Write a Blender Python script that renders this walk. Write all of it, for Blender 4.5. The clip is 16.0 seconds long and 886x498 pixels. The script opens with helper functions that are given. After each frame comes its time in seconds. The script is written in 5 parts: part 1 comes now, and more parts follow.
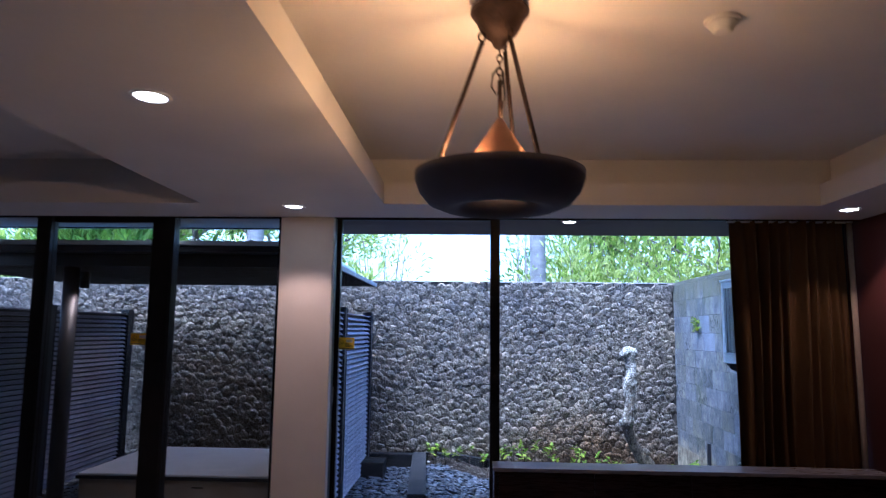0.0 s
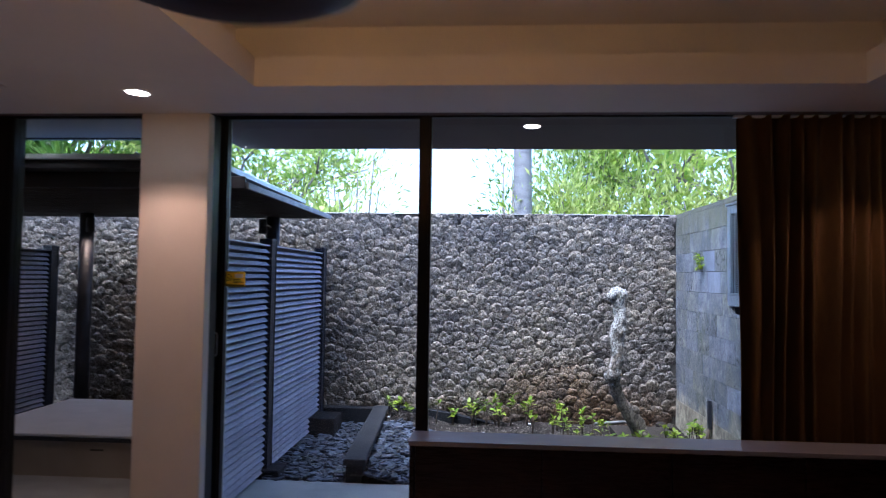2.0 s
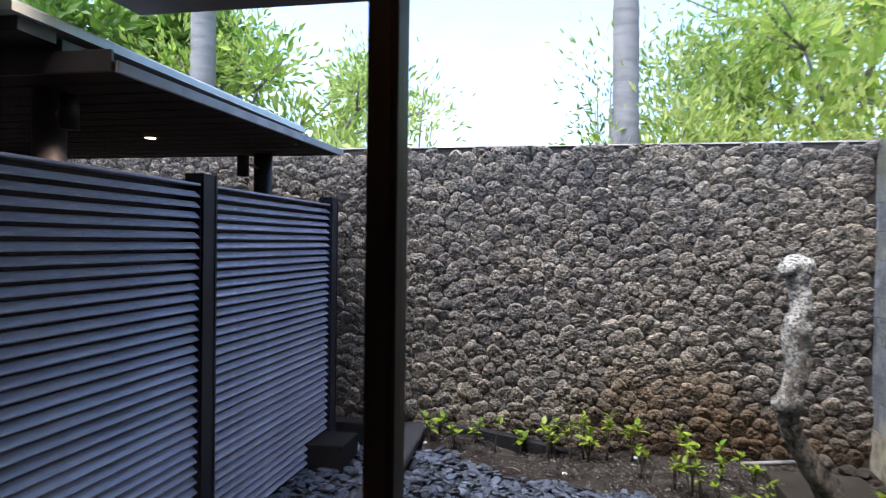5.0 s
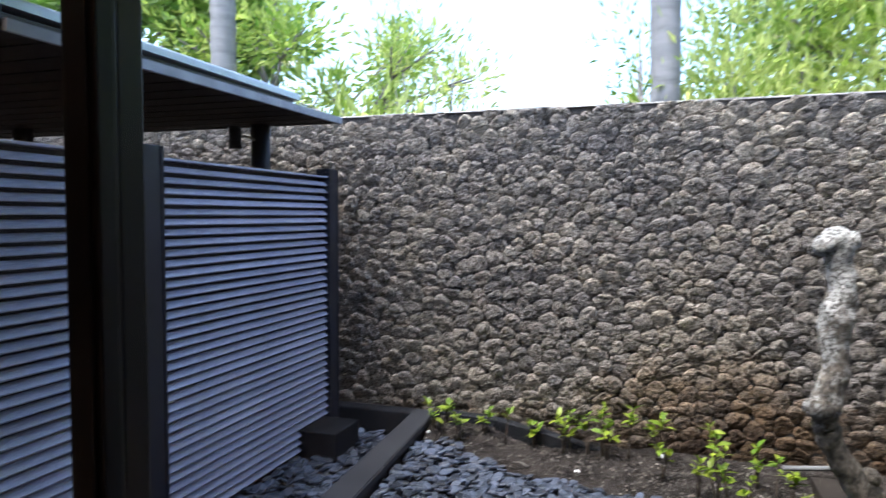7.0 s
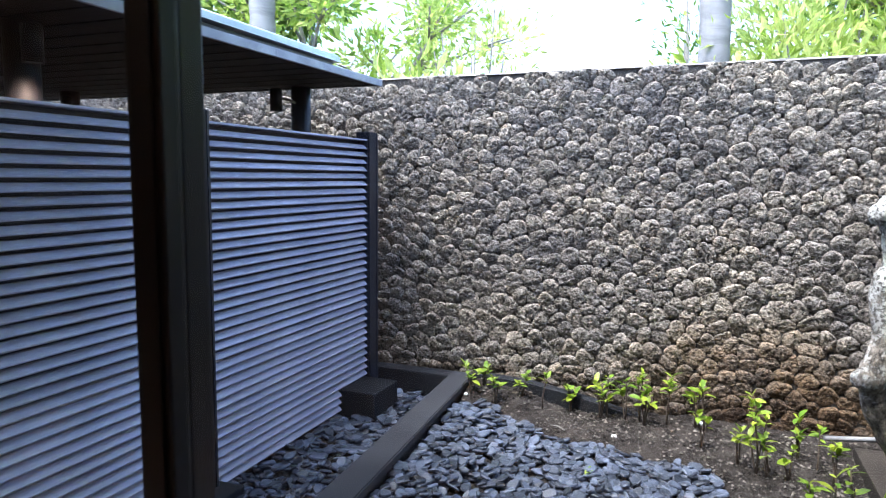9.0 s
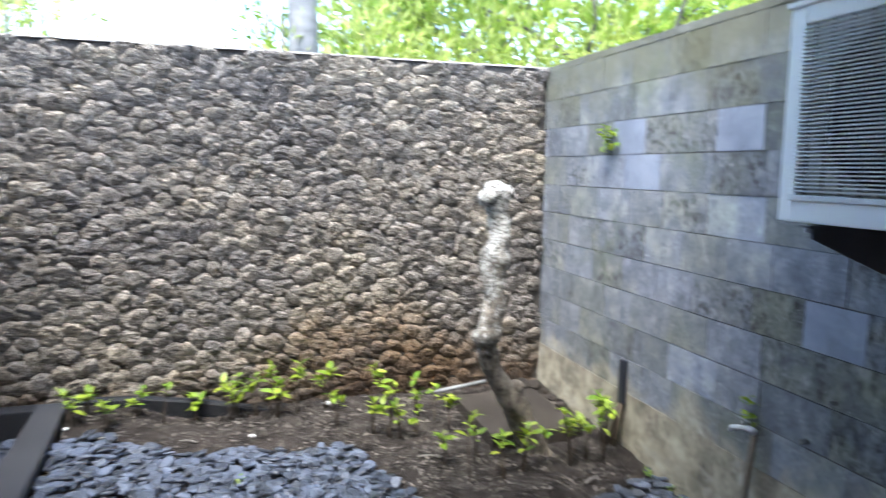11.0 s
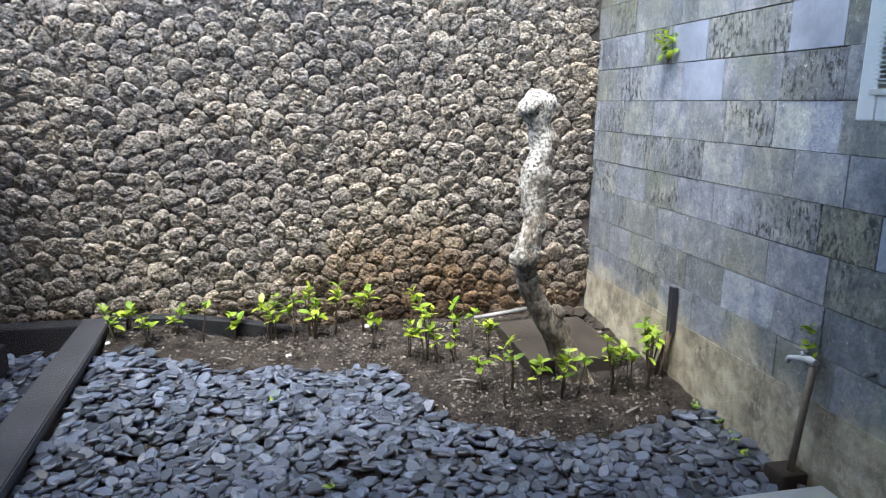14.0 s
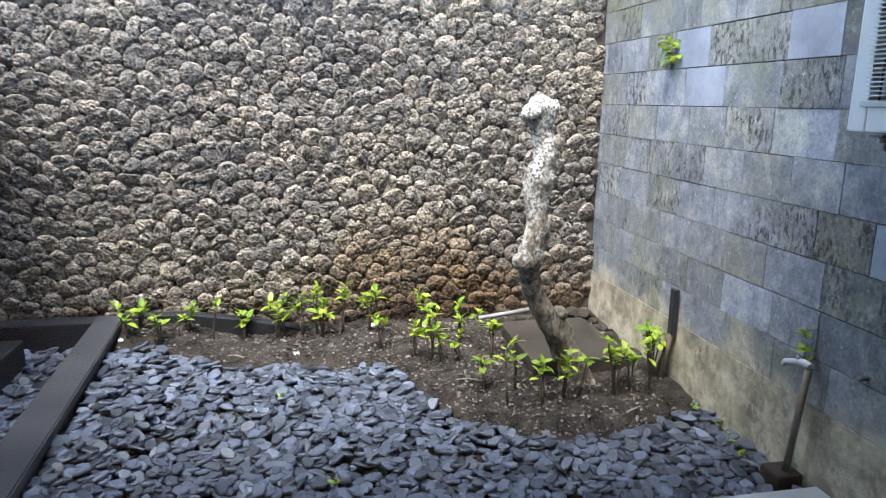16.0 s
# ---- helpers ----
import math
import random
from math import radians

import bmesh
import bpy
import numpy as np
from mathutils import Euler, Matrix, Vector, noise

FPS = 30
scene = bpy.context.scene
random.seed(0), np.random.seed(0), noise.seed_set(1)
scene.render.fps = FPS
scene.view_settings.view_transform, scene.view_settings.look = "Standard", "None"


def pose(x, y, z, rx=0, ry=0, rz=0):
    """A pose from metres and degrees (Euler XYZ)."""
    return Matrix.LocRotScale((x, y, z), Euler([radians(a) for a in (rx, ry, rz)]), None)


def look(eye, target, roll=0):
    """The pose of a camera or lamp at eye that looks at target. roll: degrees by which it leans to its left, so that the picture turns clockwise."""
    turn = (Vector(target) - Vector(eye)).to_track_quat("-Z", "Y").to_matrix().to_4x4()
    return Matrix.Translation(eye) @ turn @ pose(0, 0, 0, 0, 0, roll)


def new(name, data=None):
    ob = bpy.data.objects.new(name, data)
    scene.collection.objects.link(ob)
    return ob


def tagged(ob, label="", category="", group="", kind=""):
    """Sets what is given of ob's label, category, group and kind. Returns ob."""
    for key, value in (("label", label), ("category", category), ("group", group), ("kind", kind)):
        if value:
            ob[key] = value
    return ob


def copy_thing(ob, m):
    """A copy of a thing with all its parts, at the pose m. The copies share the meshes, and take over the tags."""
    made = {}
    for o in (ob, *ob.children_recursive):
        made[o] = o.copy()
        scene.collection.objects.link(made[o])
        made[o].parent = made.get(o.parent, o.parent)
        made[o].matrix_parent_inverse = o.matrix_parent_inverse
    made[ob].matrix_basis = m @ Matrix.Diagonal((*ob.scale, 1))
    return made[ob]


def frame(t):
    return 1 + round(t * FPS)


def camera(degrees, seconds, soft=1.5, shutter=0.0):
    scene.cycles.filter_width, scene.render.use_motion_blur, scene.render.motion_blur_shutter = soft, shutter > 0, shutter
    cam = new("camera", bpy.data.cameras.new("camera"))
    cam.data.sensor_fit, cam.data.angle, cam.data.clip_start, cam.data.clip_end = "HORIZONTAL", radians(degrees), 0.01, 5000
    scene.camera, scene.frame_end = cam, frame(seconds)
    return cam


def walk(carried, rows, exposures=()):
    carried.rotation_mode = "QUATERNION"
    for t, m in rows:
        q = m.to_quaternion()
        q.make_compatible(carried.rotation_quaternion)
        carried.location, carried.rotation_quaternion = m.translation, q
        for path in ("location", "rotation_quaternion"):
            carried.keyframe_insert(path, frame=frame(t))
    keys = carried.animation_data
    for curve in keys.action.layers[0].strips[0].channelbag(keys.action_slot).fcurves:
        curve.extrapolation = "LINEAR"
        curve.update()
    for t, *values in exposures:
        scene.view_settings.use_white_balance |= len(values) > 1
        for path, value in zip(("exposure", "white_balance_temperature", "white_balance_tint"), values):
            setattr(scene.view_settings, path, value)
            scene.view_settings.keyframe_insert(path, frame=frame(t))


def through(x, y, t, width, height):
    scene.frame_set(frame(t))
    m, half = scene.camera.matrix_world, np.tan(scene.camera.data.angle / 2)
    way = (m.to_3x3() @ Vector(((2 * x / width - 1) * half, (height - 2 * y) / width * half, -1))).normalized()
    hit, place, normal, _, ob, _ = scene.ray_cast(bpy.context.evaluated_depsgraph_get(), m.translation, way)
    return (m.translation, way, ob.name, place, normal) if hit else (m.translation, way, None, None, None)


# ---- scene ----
cam = camera(67.0, 16.0, soft=1.0, shutter=0.8)
PATH = [
    (0, (0.218, 0.077, 1.577), (0.135, 2.061, 1.821), 0.7),
    (0.5, (0.362, 0.264, 1.545), (0.273, 2.251, 1.759), 0.7),
    (1, (0.487, 0.509, 1.527), (0.369, 2.498, 1.704), 0.4),
    (1.5, (0.59, 0.805, 1.525), (0.459, 2.797, 1.652), 0.6),
    (2, (0.707, 1.17, 1.514), (0.574, 3.164, 1.597), 0.8),
    (2.5, (0.758, 1.532, 1.528), (0.555, 3.52, 1.592), 0.5),
    (3, (0.743, 1.89, 1.534), (0.48, 3.872, 1.581), 0.8),
    (3.5, (0.748, 2.294, 1.504), (0.479, 4.275, 1.541), 0.8),
    (4, (0.713, 2.686, 1.483), (0.421, 4.664, 1.502), 0.8),
    (4.2, (0.68, 2.847, 1.483), (0.383, 4.824, 1.488), 0.8),
    (6.3, (1.062, 3.777, 1.497), (0.497, 5.695, 1.451), 0.6),
    (6.5, (1.114, 3.816, 1.498), (0.554, 5.736, 1.442), 0.6),
    (7, (1.154, 3.845, 1.491), (0.517, 5.738, 1.389), 0.2),
    (7.5, (1.164, 3.839, 1.497), (0.386, 5.674, 1.337), 0.7),
    (8, (1.262, 3.826, 1.491), (0.442, 5.639, 1.297), 0.6),
    (8.2, (1.28, 3.819, 1.495), (0.473, 5.638, 1.297), 0.5),
    (10.3, (0.622, 3.958, 1.506), (0.565, 5.944, 1.28), 0.9),
    (10.5, (0.587, 3.978, 1.508), (0.753, 5.959, 1.286), 0.8),
    (11, (0.637, 3.97, 1.5), (1.221, 5.868, 1.263), 0.8),
    (11.5, (0.746, 4.025, 1.485), (1.39, 5.9, 1.22), 0.5),
    (12, (0.778, 4.044, 1.493), (1.336, 5.941, 1.197), 0.4),
    (12.5, (0.755, 4.032, 1.458), (1.232, 5.947, 1.139), 0.6),
    (13, (0.806, 4.064, 1.381), (1.245, 5.981, 1.018), 0.6),
    (13.5, (0.807, 4.102, 1.362), (1.233, 6.012, 0.95), 0.6),
    (14, (0.789, 4.097, 1.391), (1.195, 6.008, 0.963), 0.5),
    (14.5, (0.806, 4.086, 1.39), (1.197, 5.999, 0.961), 0.6),
    (15, (0.824, 4.087, 1.388), (1.216, 6.0, 0.953), 0.5),
    (15.5, (0.82, 4.079, 1.396), (1.211, 5.991, 0.96), 0.6),
    (16, (0.801, 4.034, 1.424), (1.178, 5.95, 0.989), 0.7),
]
EXPOSURES = [(0.0, 2.5, 4450, 18), (2.0, 2.4, 5050, 18), (3.0, 2.2, 5350, 17), (4.2, 2.08, 5900, 17), (6.5, 2.3, 5850, 15), (7.4, 2.4, 5850, 15), (8.0, 2.8, 5650, 15), (8.2, 2.85, 5650, 15), (10.5, 3.05, 5800, 12), (12.5, 2.85, 6000, 12), (14.0, 3.0, 6000, 12), (16.0, 3.05, 6000, 12)]
walk(cam, [(t, look(eye, target, roll)) for t, eye, target, roll in PATH], EXPOSURES)

# ---- world, sun, lamps ----
SUN_EL, SUN_AZ = radians(66), radians(-145)      # high and hazy
world = bpy.data.worlds.new("sky")
scene.world = world
world.use_nodes = True
wn = world.node_tree
sky = wn.nodes.new("ShaderNodeTexSky")
sky.sky_type = "NISHITA"
sky.sun_disc = False
sky.sun_elevation, sky.sun_rotation = SUN_EL, SUN_AZ
sky.air_density, sky.dust_density, sky.ozone_density = 1.0, 3.0, 1.0
wn.links.new(sky.outputs[0], wn.nodes["Background"].inputs[0])
wn.nodes["Background"].inputs[1].default_value = 0.15

sun_data = bpy.data.lights.new("sun", "SUN")
sun_data.energy, sun_data.angle, sun_data.color = 1.0, radians(30), (1.0, 0.95, 0.88)
sun = new("sun", sun_data)
sun_dir = Vector((math.sin(SUN_AZ) * math.cos(SUN_EL), math.cos(SUN_AZ) * math.cos(SUN_EL), math.sin(SUN_EL)))
sun.matrix_world = look(sun_dir * 30, (0, 0, 0))


def lamp_spot(x, y, z, watts, colour, size=100, blend=0.6, radius=0.04):
    d = bpy.data.lights.new("downlight_glow", "SPOT")
    d.energy, d.color, d.spot_size, d.spot_blend, d.shadow_soft_size = watts, colour, radians(size), blend, radius
    ob = new("downlight_glow", d)
    ob.location = (x, y, z)
    return ob


def lamp_point(x, y, z, watts, colour, radius=0.03):
    d = bpy.data.lights.new("bulb_glow", "POINT")
    d.energy, d.color, d.shadow_soft_size = watts, colour, radius
    ob = new("bulb_glow", d)
    ob.location = (x, y, z)
    return ob


FLOOR, CEIL, TOP = 0.05, 2.315, 2.62
WARM = (1.0, 0.66, 0.44)
INDOOR = [(-0.811, 2.107), (-0.85, 4.01), (2.43, 4.03), (-0.80, 0.2)]
OUTDOOR = [(0.959, 5.10, 2.41), (-0.985, 5.24, 2.41), (-2.25, 4.97, 2.375)]
for x, y in INDOOR:
    lamp_spot(x, y, CEIL - 0.02, 4.6, (1.0, 0.56, 0.32), 102, 0.4)
for x, y, z in OUTDOOR:
    lamp_spot(x, y, z - 0.02, 1.5, WARM, 100)
PENDANT = (0.306, 2.13)
for k in range(3):
    a = radians(100 + 120 * k)
    lamp_point(PENDANT[0] + 0.14 * math.cos(a), PENDANT[1] + 0.14 * math.sin(a), 2.075, 1.55, (1.0, 0.46, 0.12), 0.02)
lamp_point(PENDANT[0], PENDANT[1], 2.12, 0.12, (1.0, 0.50, 0.15), 0.02)
POLE_SPOTS = [(-1.45, 7.46, 1.905), (-3.075, 7.30, 1.895), (-3.07, 5.65, 1.905), (-1.22, 5.635, 1.905)]
for x, y, z in POLE_SPOTS:
    lamp_spot(x, y, z - 0.01, 1.5, WARM, 140)


# ---- materials ----
def ramp(nt, fac, stops):
    r = nt.nodes.new("ShaderNodeValToRGB")
    el = r.color_ramp.elements
    while len(el) < len(stops):
        el.new(0.5)
    for e, (p, c) in zip(el, stops):
        e.position, e.color = p, (*c, 1)
    nt.links.new(fac, r.inputs[0])
    return r.outputs[0]


def noise_node(nt, coord, scale, detail=6, rough=0.6, stretch=None):
    n = nt.nodes.new("ShaderNodeTexNoise")
    n.inputs["Scale"].default_value, n.inputs["Detail"].default_value, n.inputs["Roughness"].default_value = scale, detail, rough
    if stretch:
        m = nt.nodes.new("ShaderNodeMapping")
        m.inputs["Scale"].default_value = stretch
        nt.links.new(coord, m.inputs[0])
        coord = m.outputs[0]
    nt.links.new(coord, n.inputs["Vector"])
    return n.outputs["Fac"]


def blend(nt, a, b, fac, mode="MIX"):
    m = nt.nodes.new("ShaderNodeMix")
    m.data_type, m.blend_type = "RGBA", mode
    if isinstance(fac, float):
        m.inputs[0].default_value = fac
    else:
        nt.links.new(fac, m.inputs[0])
    for i, v in ((6, a), (7, b)):
        if isinstance(v, tuple):
            m.inputs[i].default_value = (*v, 1)
        else:
            nt.links.new(v, m.inputs[i])
    return m.outputs[2]


def maths(nt, op, a, b=0.0):
    m = nt.nodes.new("ShaderNodeMath")
    m.operation = op
    for i, v in ((0, a), (1, b)):
        if isinstance(v, (int, float)):
            m.inputs[i].default_value = v
        else:
            nt.links.new(v, m.inputs[i])
    return m.outputs[0]


def base_material(name):
    m = bpy.data.materials.new(name)
    m.use_nodes = True
    nt = m.node_tree
    bsdf = nt.nodes["Principled BSDF"]
    co = nt.nodes.new("ShaderNodeTexCoord").outputs["Object"]
    return m, nt, bsdf, co


def piece_random(nt):
    """One random value for each separate piece or joined island."""
    a = nt.nodes.new("ShaderNodeObjectInfo").outputs["Random"]
    b = nt.nodes.new("ShaderNodeNewGeometry").outputs["Random Per Island"]
    return maths(nt, "FRACT", maths(nt, "ADD", a, b))


def surface(name, dark, light, scale=6.0, rough=0.6, fine=60.0, bump=0.1, metal=0.0, pieces=0.0, stretch=None, spec=0.5, bump_scale=None, distance=0.01):
    """Two scales of mottling between two colours, with fine relief; pieces varies the tone piece by piece."""
    m, nt, bsdf, co = base_material(name)
    big = noise_node(nt, co, scale, 5, 0.6, stretch)
    small = noise_node(nt, co, fine, 6, 0.7, stretch)
    f = maths(nt, "ADD", maths(nt, "MULTIPLY", big, 0.65), maths(nt, "MULTIPLY", small, 0.35))
    col = ramp(nt, f, [(0.36, dark), (0.64, light)])
    if pieces:
        tone = ramp(nt, piece_random(nt), [(0.0, (1 - pieces,) * 3), (1.0, (1 + pieces * 0.6,) * 3)])
        col = blend(nt, col, tone, 1.0, "MULTIPLY")
    nt.links.new(col, bsdf.inputs["Base Color"])
    nt.links.new(ramp(nt, small, [(0.3, (max(rough - 0.08, 0),) * 3), (0.7, (min(rough + 0.08, 1),) * 3)]), bsdf.inputs["Roughness"])
    bsdf.inputs["Metallic"].default_value = metal
    bsdf.inputs["Specular IOR Level"].default_value = spec
    if bump:
        b = nt.nodes.new("ShaderNodeBump")
        b.inputs["Strength"].default_value, b.inputs["Distance"].default_value = bump, distance
        nt.links.new(noise_node(nt, co, bump_scale or fine, 8, 0.7, stretch), b.inputs["Height"])
        nt.links.new(b.outputs[0], bsdf.inputs["Normal"])
    return m


def glow(name, colour, strength):
    m, nt, bsdf, co = base_material(name)
    bsdf.inputs["Base Color"].default_value = (*colour, 1)
    bsdf.inputs["Emission Color"].default_value = (*colour, 1)
    bsdf.inputs["Emission Strength"].default_value = strength
    return m


def leaf_material(name, dark, light, through=0.45):
    m, nt, bsdf, co = base_material(name)
    col = ramp(nt, piece_random(nt), [(0.0, dark), (1.0, light)])
    vein = noise_node(nt, co, 40, 3)
    col = blend(nt, col, ramp(nt, vein, [(0.3, (0.75, 0.78, 0.7)), (0.7, (1.1, 1.1, 1.0))]), 1.0, "MULTIPLY")
    nt.links.new(col, bsdf.inputs["Base Color"])
    bsdf.inputs["Roughness"].default_value = 0.45
    tr = nt.nodes.new("ShaderNodeBsdfTranslucent")
    nt.links.new(col, tr.inputs["Color"])
    mix = nt.nodes.new("ShaderNodeMixShader")
    mix.inputs[0].default_value = through
    nt.links.new(bsdf.outputs[0], mix.inputs[1])
    nt.links.new(tr.outputs[0], mix.inputs[2])
    nt.links.new(mix.outputs[0], nt.nodes["Material Output"].inputs[0])
    return m


def pane_glass():
    m, nt, bsdf, co = base_material("window_glass")
    nt.nodes.remove(bsdf)
    clear = nt.nodes.new("ShaderNodeBsdfTransparent")
    clear.inputs[0].default_value = (0.96, 0.98, 0.97, 1)
    gloss = nt.nodes.new("ShaderNodeBsdfGlossy")
    gloss.inputs["Roughness"].default_value = 0.01
    graze = nt.nodes.new("ShaderNodeLayerWeight")
    graze.inputs[0].default_value = 0.5
    fac = maths(nt, "ADD", 0.018, maths(nt, "MULTIPLY", maths(nt, "POWER", graze.outputs["Facing"], 4.0), 0.5))
    mix = nt.nodes.new("ShaderNodeMixShader")
    nt.links.new(fac, mix.inputs[0])
    nt.links.new(clear.outputs[0], mix.inputs[1])
    nt.links.new(gloss.outputs[0], mix.inputs[2])
    nt.links.new(mix.outputs[0], nt.nodes["Material Output"].inputs[0])
    return m


def wall_stone_material():
    """Rough grey-brown coral stone: pale ridges, dark pits, a brown patch round one place, darker brown along the foot.
    """
    m, nt, bsdf, co = base_material("rubble_stone")
    big = noise_node(nt, co, 1.3, 4, 0.6)
    mid = noise_node(nt, co, 14, 6, 0.7)
    pit = noise_node(nt, co, 62, 4, 0.62, (1, 1, 1.25))
    ridge = maths(nt, "ABSOLUTE", maths(nt, "SUBTRACT", noise_node(nt, co, 30, 5, 0.6), 0.5))
    grit = noise_node(nt, co, 190, 4, 0.7)
    col = ramp(nt, mid, [(0.33, (0.22, 0.20, 0.172)), (0.5, (0.365, 0.335, 0.29)), (0.68, (0.52, 0.485, 0.43))])
    col = blend(nt, col, ramp(nt, piece_random(nt), [(0.0, (0.80, 0.80, 0.83)), (0.5, (0.98, 0.97, 0.96)), (1.0, (1.18, 1.15, 1.1))]), 1.0, "MULTIPLY")
    col = blend(nt, col, ramp(nt, big, [(0.35, (0.74, 0.74, 0.77)), (0.65, (1.12, 1.08, 1.0))]), 1.0, "MULTIPLY")
    col = blend(nt, col, ramp(nt, pit, [(0.36, (0.10, 0.088, 0.075)), (0.47, (0.85, 0.84, 0.82)), (0.60, (1.25, 1.24, 1.22))]), 0.9, "MULTIPLY")
    col = blend(nt, col, ramp(nt, ridge, [(0.0, (0.38, 0.35, 0.32)), (0.035, (1.0, 1.0, 1.0))]), 0.7, "MULTIPLY")
    m2 = nt.nodes.new("ShaderNodeMapping")
    m2.inputs["Location"].default_value, m2.inputs["Scale"].default_value = (-1.7 * 0.55, -8.09, -0.16 * 1.5), (0.55, 1.0, 1.5)
    nt.links.new(co, m2.inputs[0])
    far = nt.nodes.new("ShaderNodeVectorMath")
    far.operation = "LENGTH"
    nt.links.new(m2.outputs[0], far.inputs[0])
    brown_patch = maths(nt, "ADD", maths(nt, "SUBTRACT", 0.75, far.outputs["Value"]), maths(nt, "SUBTRACT", big, 0.5))
    brown_patch = maths(nt, "ADD", brown_patch, maths(nt, "MULTIPLY", maths(nt, "SUBTRACT", mid, 0.5), 0.8))
    col = blend(nt, col, blend(nt, col, (0.60, 0.45, 0.31), 1.0, "MULTIPLY"), ramp(nt, brown_patch, [(0.0, (0, 0, 0)), (0.5, (0.95, 0.95, 0.95))]))
    # darker brown towards the foot, with a ragged edge
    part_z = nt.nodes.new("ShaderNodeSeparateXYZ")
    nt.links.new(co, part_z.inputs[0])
    foot_band = maths(nt, "ADD", maths(nt, "MULTIPLY", maths(nt, "SUBTRACT", 0.24, part_z.outputs[2]), 2.0), maths(nt, "MULTIPLY", maths(nt, "SUBTRACT", noise_node(nt, co, 2.6, 7, 0.7), 0.5), 2.4))
    col = blend(nt, col, blend(nt, col, (0.34, 0.265, 0.21), 1.0, "MULTIPLY"), ramp(nt, foot_band, [(0.0, (0, 0, 0)), (0.4, (0.9, 0.9, 0.9))]))
    nt.links.new(col, bsdf.inputs["Base Color"])
    bsdf.inputs["Roughness"].default_value = 0.9
    bsdf.inputs["Specular IOR Level"].default_value = 0.25
    b = nt.nodes.new("ShaderNodeBump")
    b.inputs["Strength"].default_value, b.inputs["Distance"].default_value = 1.0, 0.03
    crag = maths(nt, "ADD", maths(nt, "ADD", pit, ridge), maths(nt, "MULTIPLY", grit, 0.3))
    nt.links.new(crag, b.inputs["Height"])
    nt.links.new(b.outputs[0], bsdf.inputs["Normal"])
    return m


def mask(nt, v, a, b, top=1.0):
    """0 below a, rising to top at b."""
    return ramp(nt, v, [(a, (0, 0, 0)), (b, (top,) * 3)])


def weather_low(nt, co, col):
    """Olive and tan damp staining that climbs unevenly from the foot of the wall, with dark splashes and pale lime."""
    xyz = nt.nodes.new("ShaderNodeSeparateXYZ")
    nt.links.new(co, xyz.inputs[0])
    patch = noise_node(nt, co, 2.4, 7, 0.65)
    blot = noise_node(nt, co, 6.5, 7, 0.7)
    speck = noise_node(nt, co, 38, 6, 0.75)
    low = maths(nt, "ADD", maths(nt, "MULTIPLY", maths(nt, "SUBTRACT", 0.42, xyz.outputs[2]), 2.2), maths(nt, "MULTIPLY", maths(nt, "SUBTRACT", patch, 0.5), 2.4))
    tan = blend(nt, (0.20, 0.18, 0.125), (0.52, 0.46, 0.33), mask(nt, blot, 0.40, 0.60))
    col = blend(nt, col, tan, mask(nt, low, 0.0, 0.42, 0.82))
    dark = maths(nt, "MULTIPLY", mask(nt, noise_node(nt, co, 3.6, 8, 0.75, (1, 1.3, 0.8)), 0.52, 0.62), mask(nt, low, -0.2, 0.3))
    col = blend(nt, col, (0.12, 0.10, 0.075), maths(nt, "MULTIPLY", dark, mask(nt, speck, 0.40, 0.56, 0.9)))
    lime = maths(nt, "MULTIPLY", mask(nt, noise_node(nt, co, 5.0, 8, 0.8), 0.56, 0.64), mask(nt, low, 0.0, 0.3))
    return blend(nt, col, (0.52, 0.49, 0.41), maths(nt, "MULTIPLY", lime, 0.6))


